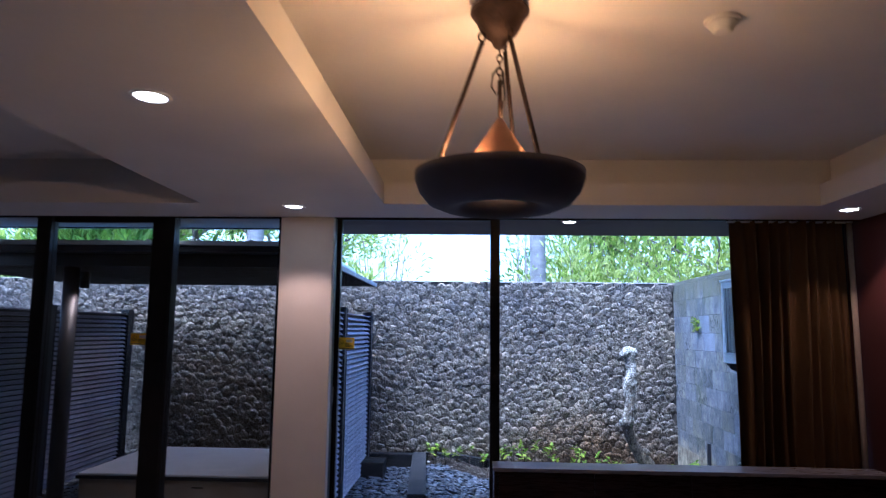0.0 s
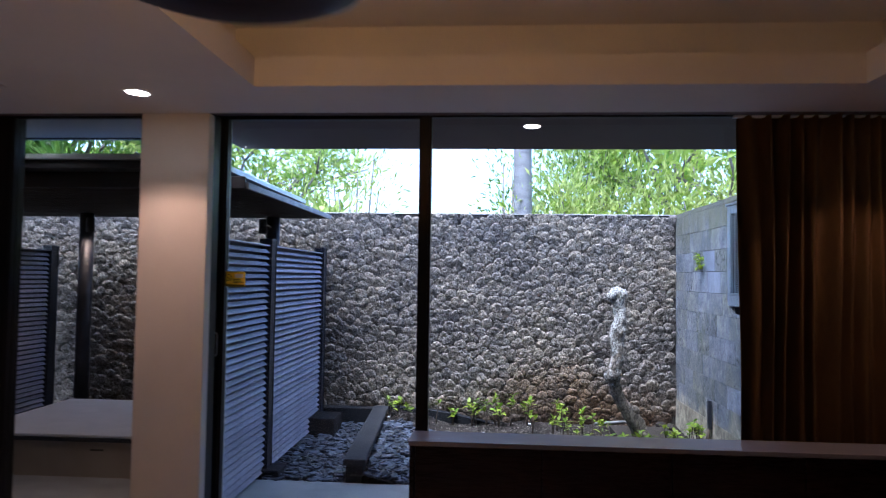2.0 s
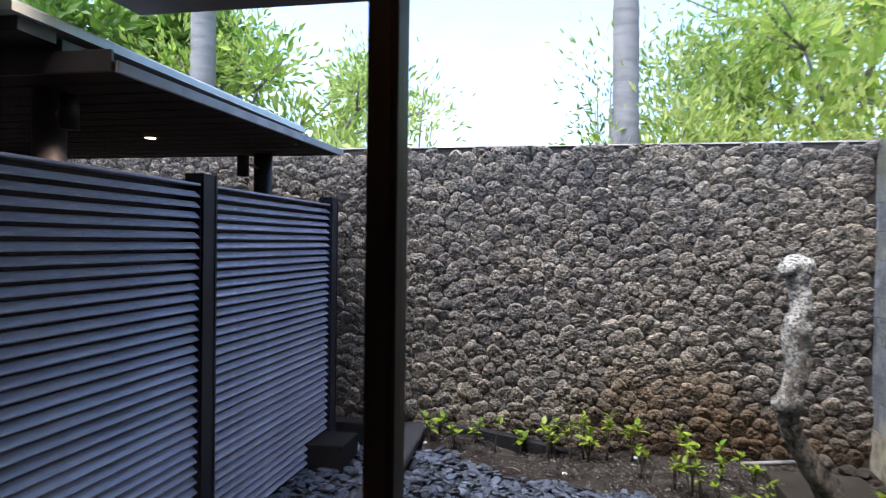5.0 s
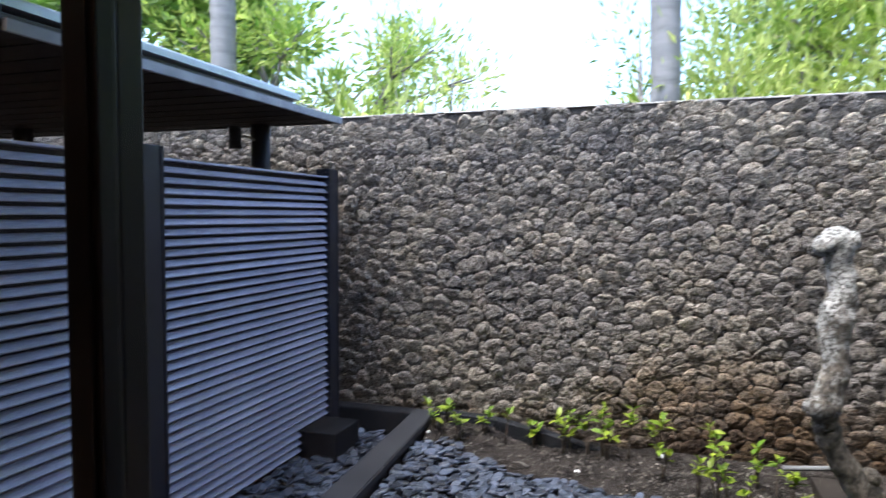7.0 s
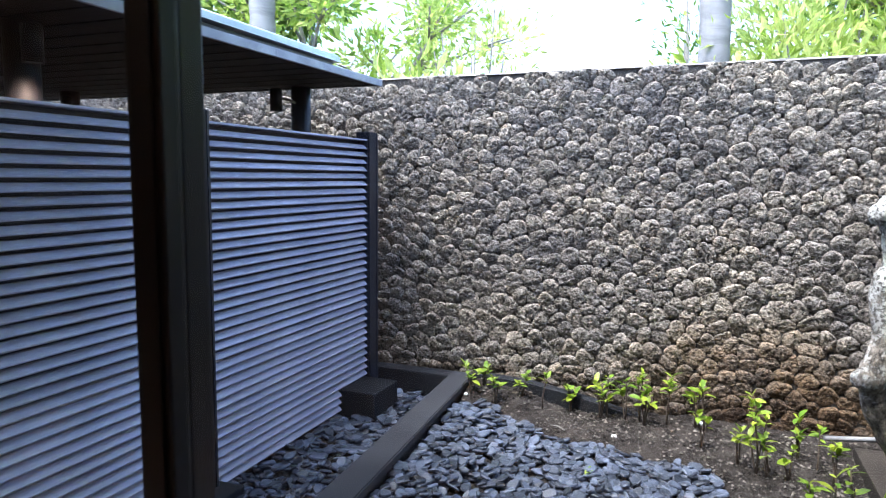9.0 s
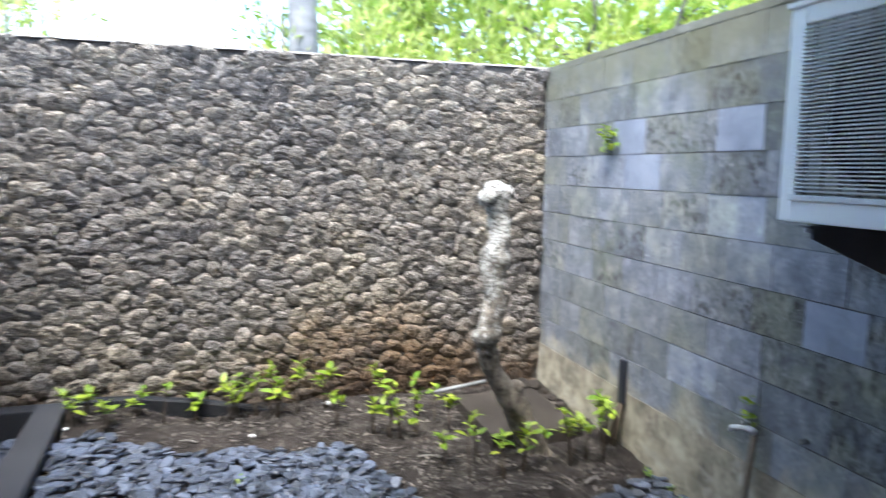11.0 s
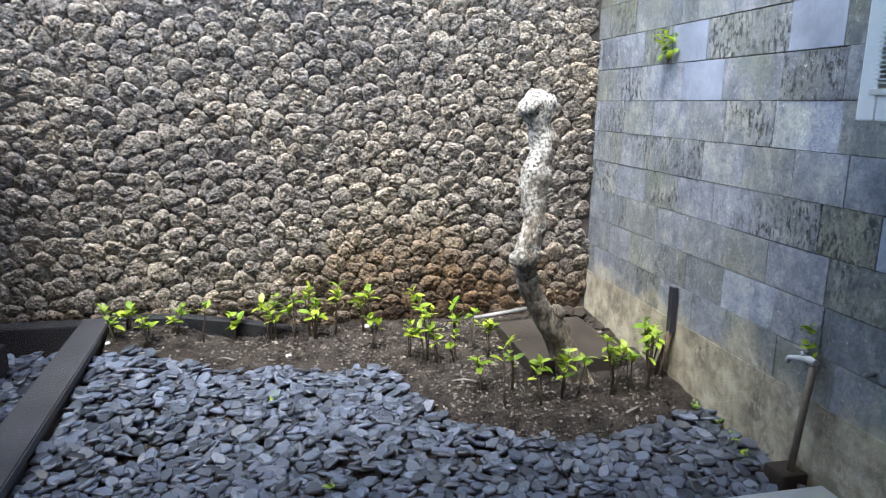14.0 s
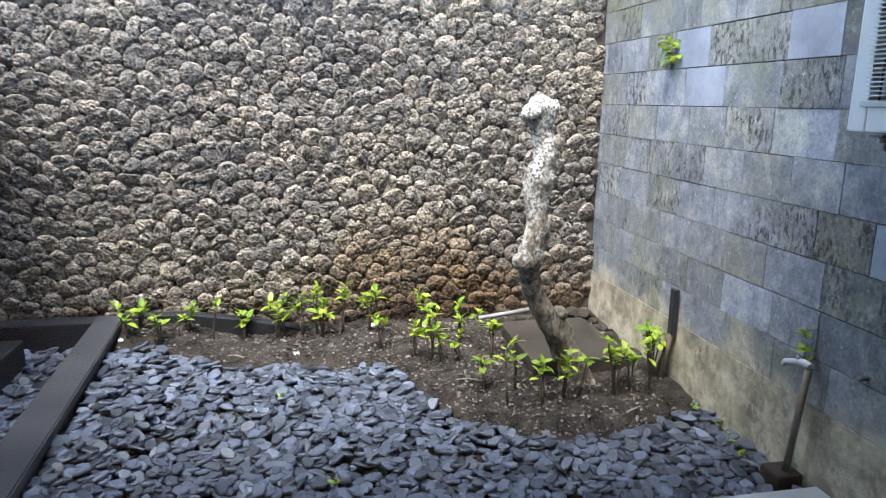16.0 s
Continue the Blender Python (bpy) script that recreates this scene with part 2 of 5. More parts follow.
def slate_tile_material():
    """Blue-grey and olive-grey slate tiles, some cleft and flecked with black, pale lime runs, growth near the top."""
    m, nt, bsdf, co = base_material("slate_tile")
    rnd = piece_random(nt)
    second = maths(nt, "FRACT", maths(nt, "MULTIPLY", rnd, 7.31))
    col = ramp(nt, rnd, [(0.0, (0.12, 0.13, 0.135)), (0.2, (0.20, 0.212, 0.245)), (0.4, (0.165, 0.172, 0.165)), (0.6, (0.235, 0.248, 0.285)), (0.8, (0.155, 0.165, 0.175)), (0.93, (0.25, 0.265, 0.305)), (1.0, (0.29, 0.315, 0.375))])
    # every tile is cut from another piece of rock
    jump = nt.nodes.new("ShaderNodeCombineXYZ")
    nt.links.new(maths(nt, "MULTIPLY", rnd, 37.0), jump.inputs[1])
    nt.links.new(maths(nt, "MULTIPLY", second, 23.0), jump.inputs[2])
    moved = nt.nodes.new("ShaderNodeVectorMath")
    nt.links.new(co, moved.inputs[0])
    nt.links.new(jump.outputs[0], moved.inputs[1])
    rock = moved.outputs[0]
    cloud = noise_node(nt, rock, 8, 8, 0.7)
    col = blend(nt, col, ramp(nt, cloud, [(0.33, (0.60, 0.61, 0.63)), (0.5, (1.0, 1.0, 1.0)), (0.67, (1.5, 1.47, 1.40))]), 1.0, "MULTIPLY")
    grain = noise_node(nt, rock, 60, 8, 0.8)
    col = blend(nt, col, ramp(nt, grain, [(0.34, (0.6, 0.6, 0.6)), (0.5, (1.0, 1.0, 1.0)), (0.66, (1.32, 1.3, 1.26))]), 1.0, "MULTIPLY")
    olive = noise_node(nt, rock, 2.0, 4, 0.6)
    col = blend(nt, col, blend(nt, col, (1.03, 1.0, 0.78), 1.0, "MULTIPLY"), mask(nt, olive, 0.48, 0.62, 0.8))
    runs = noise_node(nt, rock, 8.0, 8, 0.75, (1, 1.5, 0.7))
    col = blend(nt, col, (0.43, 0.43, 0.40), mask(nt, runs, 0.54, 0.70, 0.55))
    # cleft tiles: upright black flecks
    fleck = noise_node(nt, rock, 26, 6, 0.75, (1, 1.5, 0.8))
    cleft = maths(nt, "MULTIPLY", mask(nt, second, 0.50, 0.70), mask(nt, noise_node(nt, rock, 4.5, 5, 0.6), 0.38, 0.54))
    flecks = maths(nt, "MULTIPLY", mask(nt, fleck, 0.51, 0.58), cleft)
    col = blend(nt, col, (0.035, 0.036, 0.030), maths(nt, "MULTIPLY", flecks, 0.85))
    chalk = maths(nt, "MULTIPLY", mask(nt, noise_node(nt, co, 55, 5, 0.7), 0.60, 0.66), mask(nt, noise_node(nt, co, 8, 5, 0.7), 0.44, 0.56))
    col = blend(nt, col, (0.58, 0.58, 0.55), maths(nt, "MULTIPLY", chalk, 0.7))
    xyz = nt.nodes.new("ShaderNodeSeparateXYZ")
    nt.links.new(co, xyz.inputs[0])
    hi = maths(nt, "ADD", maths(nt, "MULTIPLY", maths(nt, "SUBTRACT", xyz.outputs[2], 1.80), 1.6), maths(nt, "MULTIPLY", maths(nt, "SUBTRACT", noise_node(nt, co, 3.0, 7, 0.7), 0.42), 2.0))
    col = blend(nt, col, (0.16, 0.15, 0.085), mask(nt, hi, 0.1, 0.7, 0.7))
    mossy = noise_node(nt, co, 1.7, 8, 0.75)
    col = blend(nt, col, (0.13, 0.15, 0.085), mask(nt, mossy, 0.58, 0.70, 0.5))
    col = weather_low(nt, co, col)
    nt.links.new(col, bsdf.inputs["Base Color"])
    nt.links.new(ramp(nt, cloud, [(0.3, (0.55,) * 3), (0.7, (0.8,) * 3)]), bsdf.inputs["Roughness"])
    bsdf.inputs["Specular IOR Level"].default_value = 0.2
    b = nt.nodes.new("ShaderNodeBump")
    b.inputs["Strength"].default_value, b.inputs["Distance"].default_value = 0.8, 0.010
    rough = maths(nt, "SUBTRACT", noise_node(nt, co, 55, 8, 0.75), flecks)
    nt.links.new(rough, b.inputs["Height"])
    nt.links.new(b.outputs[0], bsdf.inputs["Normal"])
    return m


def plinth_material():
    m, nt, bsdf, co = base_material("stained_render")
    f = noise_node(nt, co, 9, 8, 0.7)
    col = ramp(nt, f, [(0.36, (0.11, 0.10, 0.075)), (0.52, (0.26, 0.225, 0.17)), (0.66, (0.42, 0.365, 0.275))])
    col = blend(nt, col, ramp(nt, noise_node(nt, co, 60, 8, 0.8), [(0.36, (0.55, 0.53, 0.5)), (0.62, (1.25, 1.24, 1.2))]), 1.0, "MULTIPLY")
    col = weather_low(nt, co, col)
    nt.links.new(col, bsdf.inputs["Base Color"])
    bsdf.inputs["Roughness"].default_value = 0.85
    b = nt.nodes.new("ShaderNodeBump")
    b.inputs["Strength"].default_value, b.inputs["Distance"].default_value = 0.8, 0.010
    nt.links.new(noise_node(nt, co, 40, 8, 0.75), b.inputs["Height"])
    nt.links.new(b.outputs[0], bsdf.inputs["Normal"])
    return m


def trunk_material():
    """Grey-brown bark with chalky white lichen high up, and a lit left side put into the colour."""
    m, nt, bsdf, co = base_material("lichen_lit_side_bark")
    fine = noise_node(nt, co, 45, 8, 0.75, (1, 1, 0.6))
    col = ramp(nt, fine, [(0.38, (0.050, 0.041, 0.031)), (0.5, (0.20, 0.168, 0.128)), (0.62, (0.38, 0.33, 0.26))])
    spots = noise_node(nt, co, 20, 6, 0.7)
    xyz = nt.nodes.new("ShaderNodeSeparateXYZ")
    nt.links.new(co, xyz.inputs[0])
    f = maths(nt, "ADD", spots, maths(nt, "MULTIPLY", maths(nt, "SUBTRACT", xyz.outputs[2], 0.85), 0.30))
    # whiter towards -x: the lit side of the trunk is painted in
    f = maths(nt, "SUBTRACT", f, maths(nt, "MULTIPLY", maths(nt, "SUBTRACT", xyz.outputs[0], -0.25), 0.55))
    col = blend(nt, col, blend(nt, (0.10, 0.09, 0.075), (0.70, 0.68, 0.61), ramp(nt, noise_node(nt, co, 75, 6, 0.7), [(0.43, (0, 0, 0)), (0.53, (1, 1, 1))])), ramp(nt, f, [(0.47, (0, 0, 0)), (0.58, (0.92, 0.92, 0.92))]))
    nt.links.new(col, bsdf.inputs["Base Color"])
    bsdf.inputs["Roughness"].default_value = 0.9
    b = nt.nodes.new("ShaderNodeBump")
    b.inputs["Strength"].default_value, b.inputs["Distance"].default_value = 1.0, 0.03
    nt.links.new(noise_node(nt, co, 32, 8, 0.7, (1, 1, 0.5)), b.inputs["Height"])
    nt.links.new(b.outputs[0], bsdf.inputs["Normal"])
    return m


PAINT = surface("white_ceiling_paint", (0.70, 0.69, 0.68), (0.76, 0.75, 0.74), 2, 0.85, 90, 0.04)
PILLAR = surface("cream_wall_paint", (0.66, 0.62, 0.57), (0.72, 0.68, 0.63), 3, 0.8, 120, 0.06)
OUTWALL = surface("white_outside_paint", (0.80, 0.81, 0.82), (0.88, 0.88, 0.88), 3, 0.75, 80, 0.08)
MAROON = surface("maroon_wall_paint", (0.042, 0.008, 0.007), (0.060, 0.011, 0.009), 3, 0.7, 90, 0.05)
SOFFIT = surface("dark_soffit_paint", (0.072, 0.045, 0.042), (0.098, 0.063, 0.058), 3, 0.75, 60, 0.06)
FLOORM = surface("stone_floor_tile", (0.40, 0.39, 0.39), (0.48, 0.47, 0.46), 3, 0.45, 40, 0.05)
FRAME = surface("black_powder_coat", (0.007, 0.007, 0.008), (0.013, 0.012, 0.014), 8, 0.42, 150, 0.04, spec=0.25)
STEEL = surface("brushed_steel", (0.50, 0.50, 0.51), (0.62, 0.62, 0.63), 20, 0.42, 120, 0.03, metal=0.4)
LACQUER = surface("lacquered_top", (0.19, 0.18, 0.20), (0.21, 0.20, 0.22), 2, 0.2, 20, 0.01, stretch=(0.25, 1, 3))
DARKWOOD = surface("dark_stained_wood", (0.010, 0.004, 0.003), (0.022, 0.009, 0.007), 5, 0.28, 45, 0.04, stretch=(0.25, 1, 3), spec=0.2)
CURTAIN = surface("gold_brown_curtain", (0.092, 0.047, 0.017), (0.155, 0.082, 0.029), 6, 0.8, 260, 0.25, stretch=(1, 1, 0.4), spec=0.2)
LINING = surface("pale_curtain_lining", (0.16, 0.13, 0.10), (0.22, 0.18, 0.14), 6, 0.85, 200, 0.1, spec=0.2)
FENCEM = surface("dark_fence_slats", (0.34, 0.335, 0.41), (0.50, 0.485, 0.57), 6, 0.24, 45, 0.10, pieces=0.18, stretch=(2, 0.35, 2))
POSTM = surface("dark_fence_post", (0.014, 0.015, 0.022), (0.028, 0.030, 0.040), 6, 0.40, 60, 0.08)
COLUMN = surface("dark_round_column", (0.018, 0.018, 0.023), (0.032, 0.032, 0.038), 5, 0.5, 70, 0.08)
PALESOFFIT = surface("pale_grey_soffit_paint", (0.42, 0.43, 0.45), (0.50, 0.51, 0.53), 3, 0.75, 60, 0.05)
ROOFW = surface("dark_soffit_planks", (0.012, 0.009, 0.008), (0.026, 0.020, 0.018), 4, 0.75, 50, 0.12, pieces=0.3, stretch=(0.25, 2, 2), spec=0.12)
FASCIA = surface("weathered_fascia", (0.24, 0.25, 0.28), (0.42, 0.43, 0.46), 9, 0.6, 80, 0.15)
METAL = surface("zinc_roof_sheet", (0.46, 0.53, 0.56), (0.60, 0.67, 0.70), 5, 0.42, 60, 0.05, metal=0.3)
DECKTOP = surface("pale_cushion_cover", (0.60, 0.62, 0.66), (0.72, 0.73, 0.77), 5, 0.85, 180, 0.12, spec=0.2)
DECKFRONT = surface("beige_rendered_plinth", (0.27, 0.22, 0.18), (0.36, 0.31, 0.26), 4, 0.8, 70, 0.12)
CONCRETE = surface("grey_concrete_slab", (0.24, 0.245, 0.25), (0.36, 0.36, 0.36), 4, 0.8, 50, 0.25)
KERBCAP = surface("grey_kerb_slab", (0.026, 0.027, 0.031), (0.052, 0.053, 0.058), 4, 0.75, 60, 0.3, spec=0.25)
KERBM = surface("dark_concrete", (0.008, 0.009, 0.011), (0.020, 0.021, 0.024), 5, 0.7, 60, 0.3, spec=0.2)
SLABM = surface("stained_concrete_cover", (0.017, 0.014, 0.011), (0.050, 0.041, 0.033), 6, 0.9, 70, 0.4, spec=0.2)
SOIL = surface("dark_garden_soil", (0.013, 0.011, 0.0095), (0.080, 0.067, 0.058), 10, 0.95, 75, 1.0, spec=0.06, bump_scale=60, distance=0.03)
MORTAR = surface("dark_mortar", (0.05, 0.045, 0.04), (0.095, 0.086, 0.075), 8, 0.95, 50, 0.6, spec=0.1)
PLINTH = plinth_material()
COPING = surface("weathered_cement_coping", (0.24, 0.225, 0.20), (0.42, 0.40, 0.36), 6, 0.9, 60, 0.4)
PEBBLE = surface("dark_slate_pebble", (0.028, 0.034, 0.048), (0.105, 0.122, 0.165), 9, 0.40, 70, 0.3, pieces=0.7, spec=0.5)
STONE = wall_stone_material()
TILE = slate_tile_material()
TILE_PALE = surface("pale_blue_slate", (0.17, 0.185, 0.225), (0.30, 0.325, 0.385), 5, 0.6, 45, 0.3, spec=0.2)
BARK = trunk_material()
GLASS = pane_glass()
ACWHITE = surface("white_enamelled_steel", (0.84, 0.84, 0.83), (0.90, 0.90, 0.88), 5, 0.4, 60, 0.03)
ACDARK = surface("dark_condenser_fins", (0.022, 0.024, 0.026), (0.05, 0.052, 0.055), 20, 0.5, 120, 0.2)
ACPANEL = surface("beige_grey_panel", (0.30, 0.30, 0.27), (0.42, 0.41, 0.37), 6, 0.5, 60, 0.05)
ACGRILL = surface("grey_wire_grille", (0.58, 0.59, 0.59), (0.72, 0.72, 0.70), 9, 0.45, 60, 0.03)
BRACKETM = surface("grey_steel_plate", (0.075, 0.078, 0.085), (0.13, 0.133, 0.14), 8, 0.5, 80, 0.1)
BRACKET = surface("black_steel_bracket", (0.02, 0.021, 0.024), (0.045, 0.047, 0.052), 12, 0.45, 80, 0.1)
COPPER = surface("dark_hammered_copper", (0.022, 0.012, 0.008), (0.060, 0.032, 0.019), 22, 0.5, 120, 0.5, metal=0.35, bump_scale=90)
CLAY = surface("terracotta_cone", (0.24, 0.115, 0.055), (0.32, 0.16, 0.08), 6, 0.7, 90, 0.1)
BOWL = surface("dark_blue_grey_bowl", (0.030, 0.032, 0.062), (0.045, 0.048, 0.085), 5, 0.6, 70, 0.1)
YELLOW = leaf_material("yellow_vinyl", (0.80, 0.55, 0.03), (0.86, 0.60, 0.05), 0.6)
INK = surface("black_ink", (0.02, 0.02, 0.02), (0.035, 0.03, 0.03), 8, 0.6, 60, 0.0)
WHITEP = surface("white_plastic", (0.70, 0.70, 0.69), (0.78, 0.78, 0.77), 8, 0.45, 60, 0.02)
PVC = surface("dull_grey_pipe", (0.11, 0.11, 0.11), (0.20, 0.20, 0.195), 10, 0.55, 70, 0.1)
RUST = surface("old_brass_pipe", (0.13, 0.10, 0.07), (0.24, 0.20, 0.15), 18, 0.6, 80, 0.2)
ZINC = surface("limescaled_metal", (0.34, 0.34, 0.34), (0.58, 0.57, 0.55), 30, 0.5, 90, 0.2)
PALE = surface("pale_litter", (0.55, 0.54, 0.52), (0.72, 0.71, 0.69), 12, 0.8, 80, 0.2)
PALMBARK = surface("grey_palm_bark", (0.16, 0.155, 0.15), (0.30, 0.29, 0.28), 5, 0.9, 60, 0.4, stretch=(1, 1, 4))
TWIG = surface("brown_stem", (0.05, 0.035, 0.025), (0.11, 0.08, 0.055), 12, 0.85, 80, 0.3)
BRANCH = surface("grey_branch_bark", (0.14, 0.125, 0.11), (0.26, 0.24, 0.21), 8, 0.85, 60, 0.3)
LEAF_YOUNG = leaf_material("young_shrub_leaf", (0.13, 0.24, 0.02), (0.34, 0.42, 0.035), 0.35)
LEAF_TREE = leaf_material("tree_leaf", (0.20, 0.36, 0.05), (0.66, 0.74, 0.20), 0.62)
LEAF_LIGHT = leaf_material("sunlit_bush_leaf", (0.24, 0.36, 0.04), (0.82, 0.84, 0.32), 0.62)
LEAF_DARK = leaf_material("broad_dark_leaf", (0.08, 0.18, 0.025), (0.20, 0.32, 0.05), 0.45)
LIT = glow("lit_diffuser", (1.0, 0.86, 0.66), 4)
LITSMALL = glow("lit_spot_lens", (1.0, 0.80, 0.52), 3)


# ---- building helpers ----
def part(name, bm, material, parent=None, label=""):
    me = bpy.data.meshes.new(name)
    bm.to_mesh(me)
    bm.free()
    return mesh_part(name, me, material, parent, label)


def mesh_part(name, me, material, parent=None, label=""):
    if material and not me.materials:
        me.materials.append(material)
    ob = new(name, me)
    if parent:
        ob.parent = parent
    if label:
        ob["label"] = label
    return ob


def thing(name, at, label, category, group=""):
    e = new(name)
    e.empty_display_size = 0.1
    e.location = at
    return tagged(e, label, category, group)


def setting(name, bm, material, label="", category=""):
    return tagged(part(name, bm, material), label, category, kind="structure")


def box(bm, x0, x1, y0, y1, z0, z1, bevel=0.0):
    vs = [bm.verts.new((x, y, z)) for x in (x0, x1) for y in (y0, y1) for z in (z0, z1)]
    fs = [bm.faces.new([vs[i] for i in f]) for f in ((0, 1, 3, 2), (4, 6, 7, 5), (0, 4, 5, 1), (2, 3, 7, 6), (0, 2, 6, 4), (1, 5, 7, 3))]
    if bevel:
        es = list({e for f in fs for e in f.edges})
        bmesh.ops.bevel(bm, geom=es, offset=bevel, segments=2, affect="EDGES", profile=0.6)
    return bm


def B():
    return bmesh.new()


def tube(bm, pts, radii, seg=10, rough=0.0, seed=0, cap=True):
    """A swept round bar through pts with a radius at each; rough: uneven skin."""
    pts = [Vector(p) for p in pts]
    if isinstance(radii, (int, float)):
        radii = [radii] * len(pts)
    up = Vector((0, 0, 1))
    rings = []
    for i, p in enumerate(pts):
        d = (pts[min(i + 1, len(pts) - 1)] - pts[max(i - 1, 0)]).normalized()
        a = d.cross(up if abs(d.z) < 0.95 else Vector((0, 1, 0))).normalized()
        b = a.cross(d).normalized()
        ring = []
        for k in range(seg):
            t = 2 * math.pi * k / seg
            v = a * math.cos(t) + b * math.sin(t)
            r = radii[i]
            if rough:
                r *= 1 + rough * noise.noise((p + v * radii[i]) * 14 + Vector((seed, 0, 0)))
            ring.append(bm.verts.new(p + v * r))
        rings.append(ring)
    for r0, r1 in zip(rings, rings[1:]):
        for k in range(seg):
            f = bm.faces.new((r0[k], r0[(k + 1) % seg], r1[(k + 1) % seg], r1[k]))
            f.smooth = True
    if cap:
        bm.faces.new(rings[0][::-1])
        bm.faces.new(rings[-1])
    return bm


def lathe(bm, profile, seg=40, centre=(0, 0), closed=False):
    """A turned shape; profile: (radius, height) from one end to the other."""
    rings = []
    for r, z in profile:
        rings.append([bm.verts.new((centre[0] + r * math.cos(2 * math.pi * k / seg), centre[1] + r * math.sin(2 * math.pi * k / seg), z)) for k in range(seg)])
    pairs = list(zip(rings, rings[1:])) + ([(rings[-1], rings[0])] if closed else [])
    for r0, r1 in pairs:
        for k in range(seg):
            f = bm.faces.new((r0[k], r0[(k + 1) % seg], r1[(k + 1) % seg], r1[k]))
            f.smooth = True
    if not closed:
        bm.faces.new(rings[0][::-1])
        bm.faces.new(rings[-1])
    bmesh.ops.recalc_face_normals(bm, faces=bm.faces[:])
    return bm


def rng(seed):
    return random.Random(seed)


# ---- structure: the room ----
X0, X1, Y0 = -4.3, 2.70, -2.9
setting("floor", box(B(), X0 - 0.2, X1 + 0.2, Y0 - 0.2, 4.68, -0.10, FLOOR), FLOORM, "pale stone tiled floor of the dim room", "floor")
setting("wall_east", box(B(), X1, X1 + 0.2, Y0 - 0.2, 4.66, FLOOR, TOP), MAROON, "dark maroon painted side wall lit by a downlight", "wall")
setting("wall_west", box(B(), X0 - 0.2, X0, Y0 - 0.2, 4.66, FLOOR, TOP), PILLAR, "plain cream painted wall", "wall")
setting("wall_south", box(B(), X0, X1, Y0 - 0.2, Y0, FLOOR, TOP), PILLAR, "plain cream painted wall", "wall")

TRAYS = [(-0.296, 2.22, -1.4, 3.935), (-3.95, -1.39, -0.7, 3.927)]


def ceiling_ring(bm, z0, z1, grow):
    """A slab with the two tray openings left out, as strips."""
    (a0, a1, b0, b1), (c0, c1, d0, d1) = [(x0 - grow, x1 + grow, y0 - grow, y1 + grow) for x0, x1, y0, y1 in TRAYS]
    for x0, x1, ya, yb in ((X0, c0, None, None), (c0, c1, d0, d1), (c1, a0, None, None), (a0, a1, b0, b1), (a1, X1, None, None)):
        if ya is None:
            box(bm, x0, x1, Y0, 4.40, z0, z1)
        else:
            box(bm, x0, x1, Y0, ya, z0, z1)
            box(bm, x0, x1, yb, 4.40, z0, z1)


bm = B()
ceiling_ring(bm, CEIL, 2.441, 0.0)
ceiling_ring(bm, 2.441, TOP, 0.14)
box(bm, X0, X1, Y0, 4.548, TOP, TOP + 0.12)
setting("ceiling", bm, PAINT, "white ceiling with two stepped recessed trays", "ceiling")

bm = B()
box(bm, -1.034, -0.684, 4.395, 4.462, FLOOR, CEIL, 0.006)
setting("wall_pillar", bm, PILLAR, "cream painted pillar between the two glazed bays", "pillar")
setting("window_jamb", box(B(), -1.030, -0.688, 4.4635, 4.549, FLOOR, CEIL + 0.01), FRAME, "black jamb behind the pillar", "jamb")
setting("wall_pillar_outer", box(B(), -1.05, -0.70, 4.663, 4.735, FLOOR, 2.409), OUTWALL, "white painted outer face of the pillar", "pillar")
setting("wall_bulkhead", box(B(), X0, X1, 4.402, 4.548, CEIL + 0.022, TOP - 0.002), SOFFIT, "dark bulkhead between ceiling and glazing", "beam")
setting("wall_lintel", box(B(), X0 - 0.2, X1 + 0.2, 4.55, 4.66, 2.372, 2.80), SOFFIT, "dark painted beam above the glazing", "beam")
bm = B()
box(bm, -1.05, X1 + 0.4, 4.661, 5.83, 2.41, 2.65)
setting("eave_soffit", bm, SOFFIT, "dark brown painted eave over the glazing", "eave")
bm = B()
box(bm, X0 - 1.2, -1.0505, 4.661, 5.28, 2.375, 2.62)
setting("eave_soffit_west", bm, PALESOFFIT, "pale grey painted eave over the left glazing", "eave")
setting("eave_edge_west", box(B(), X0 - 1.2, -1.0505, 5.281, 5.31, 2.365, 2.63), FRAME, "black metal edge of the pale eave", "eave")
setting("roof", box(B(), X0 - 1.2, X1 + 0.3, Y0 - 0.4, 5.78, 2.81, 2.91), CONCRETE, "flat grey roof slab", "roof")


# ---- glazing ----
def rail(bm, x0, x1, y0, y1, z0, z1):
    box(bm, x0, x1, y0, y1, z0, z1, 0.004)


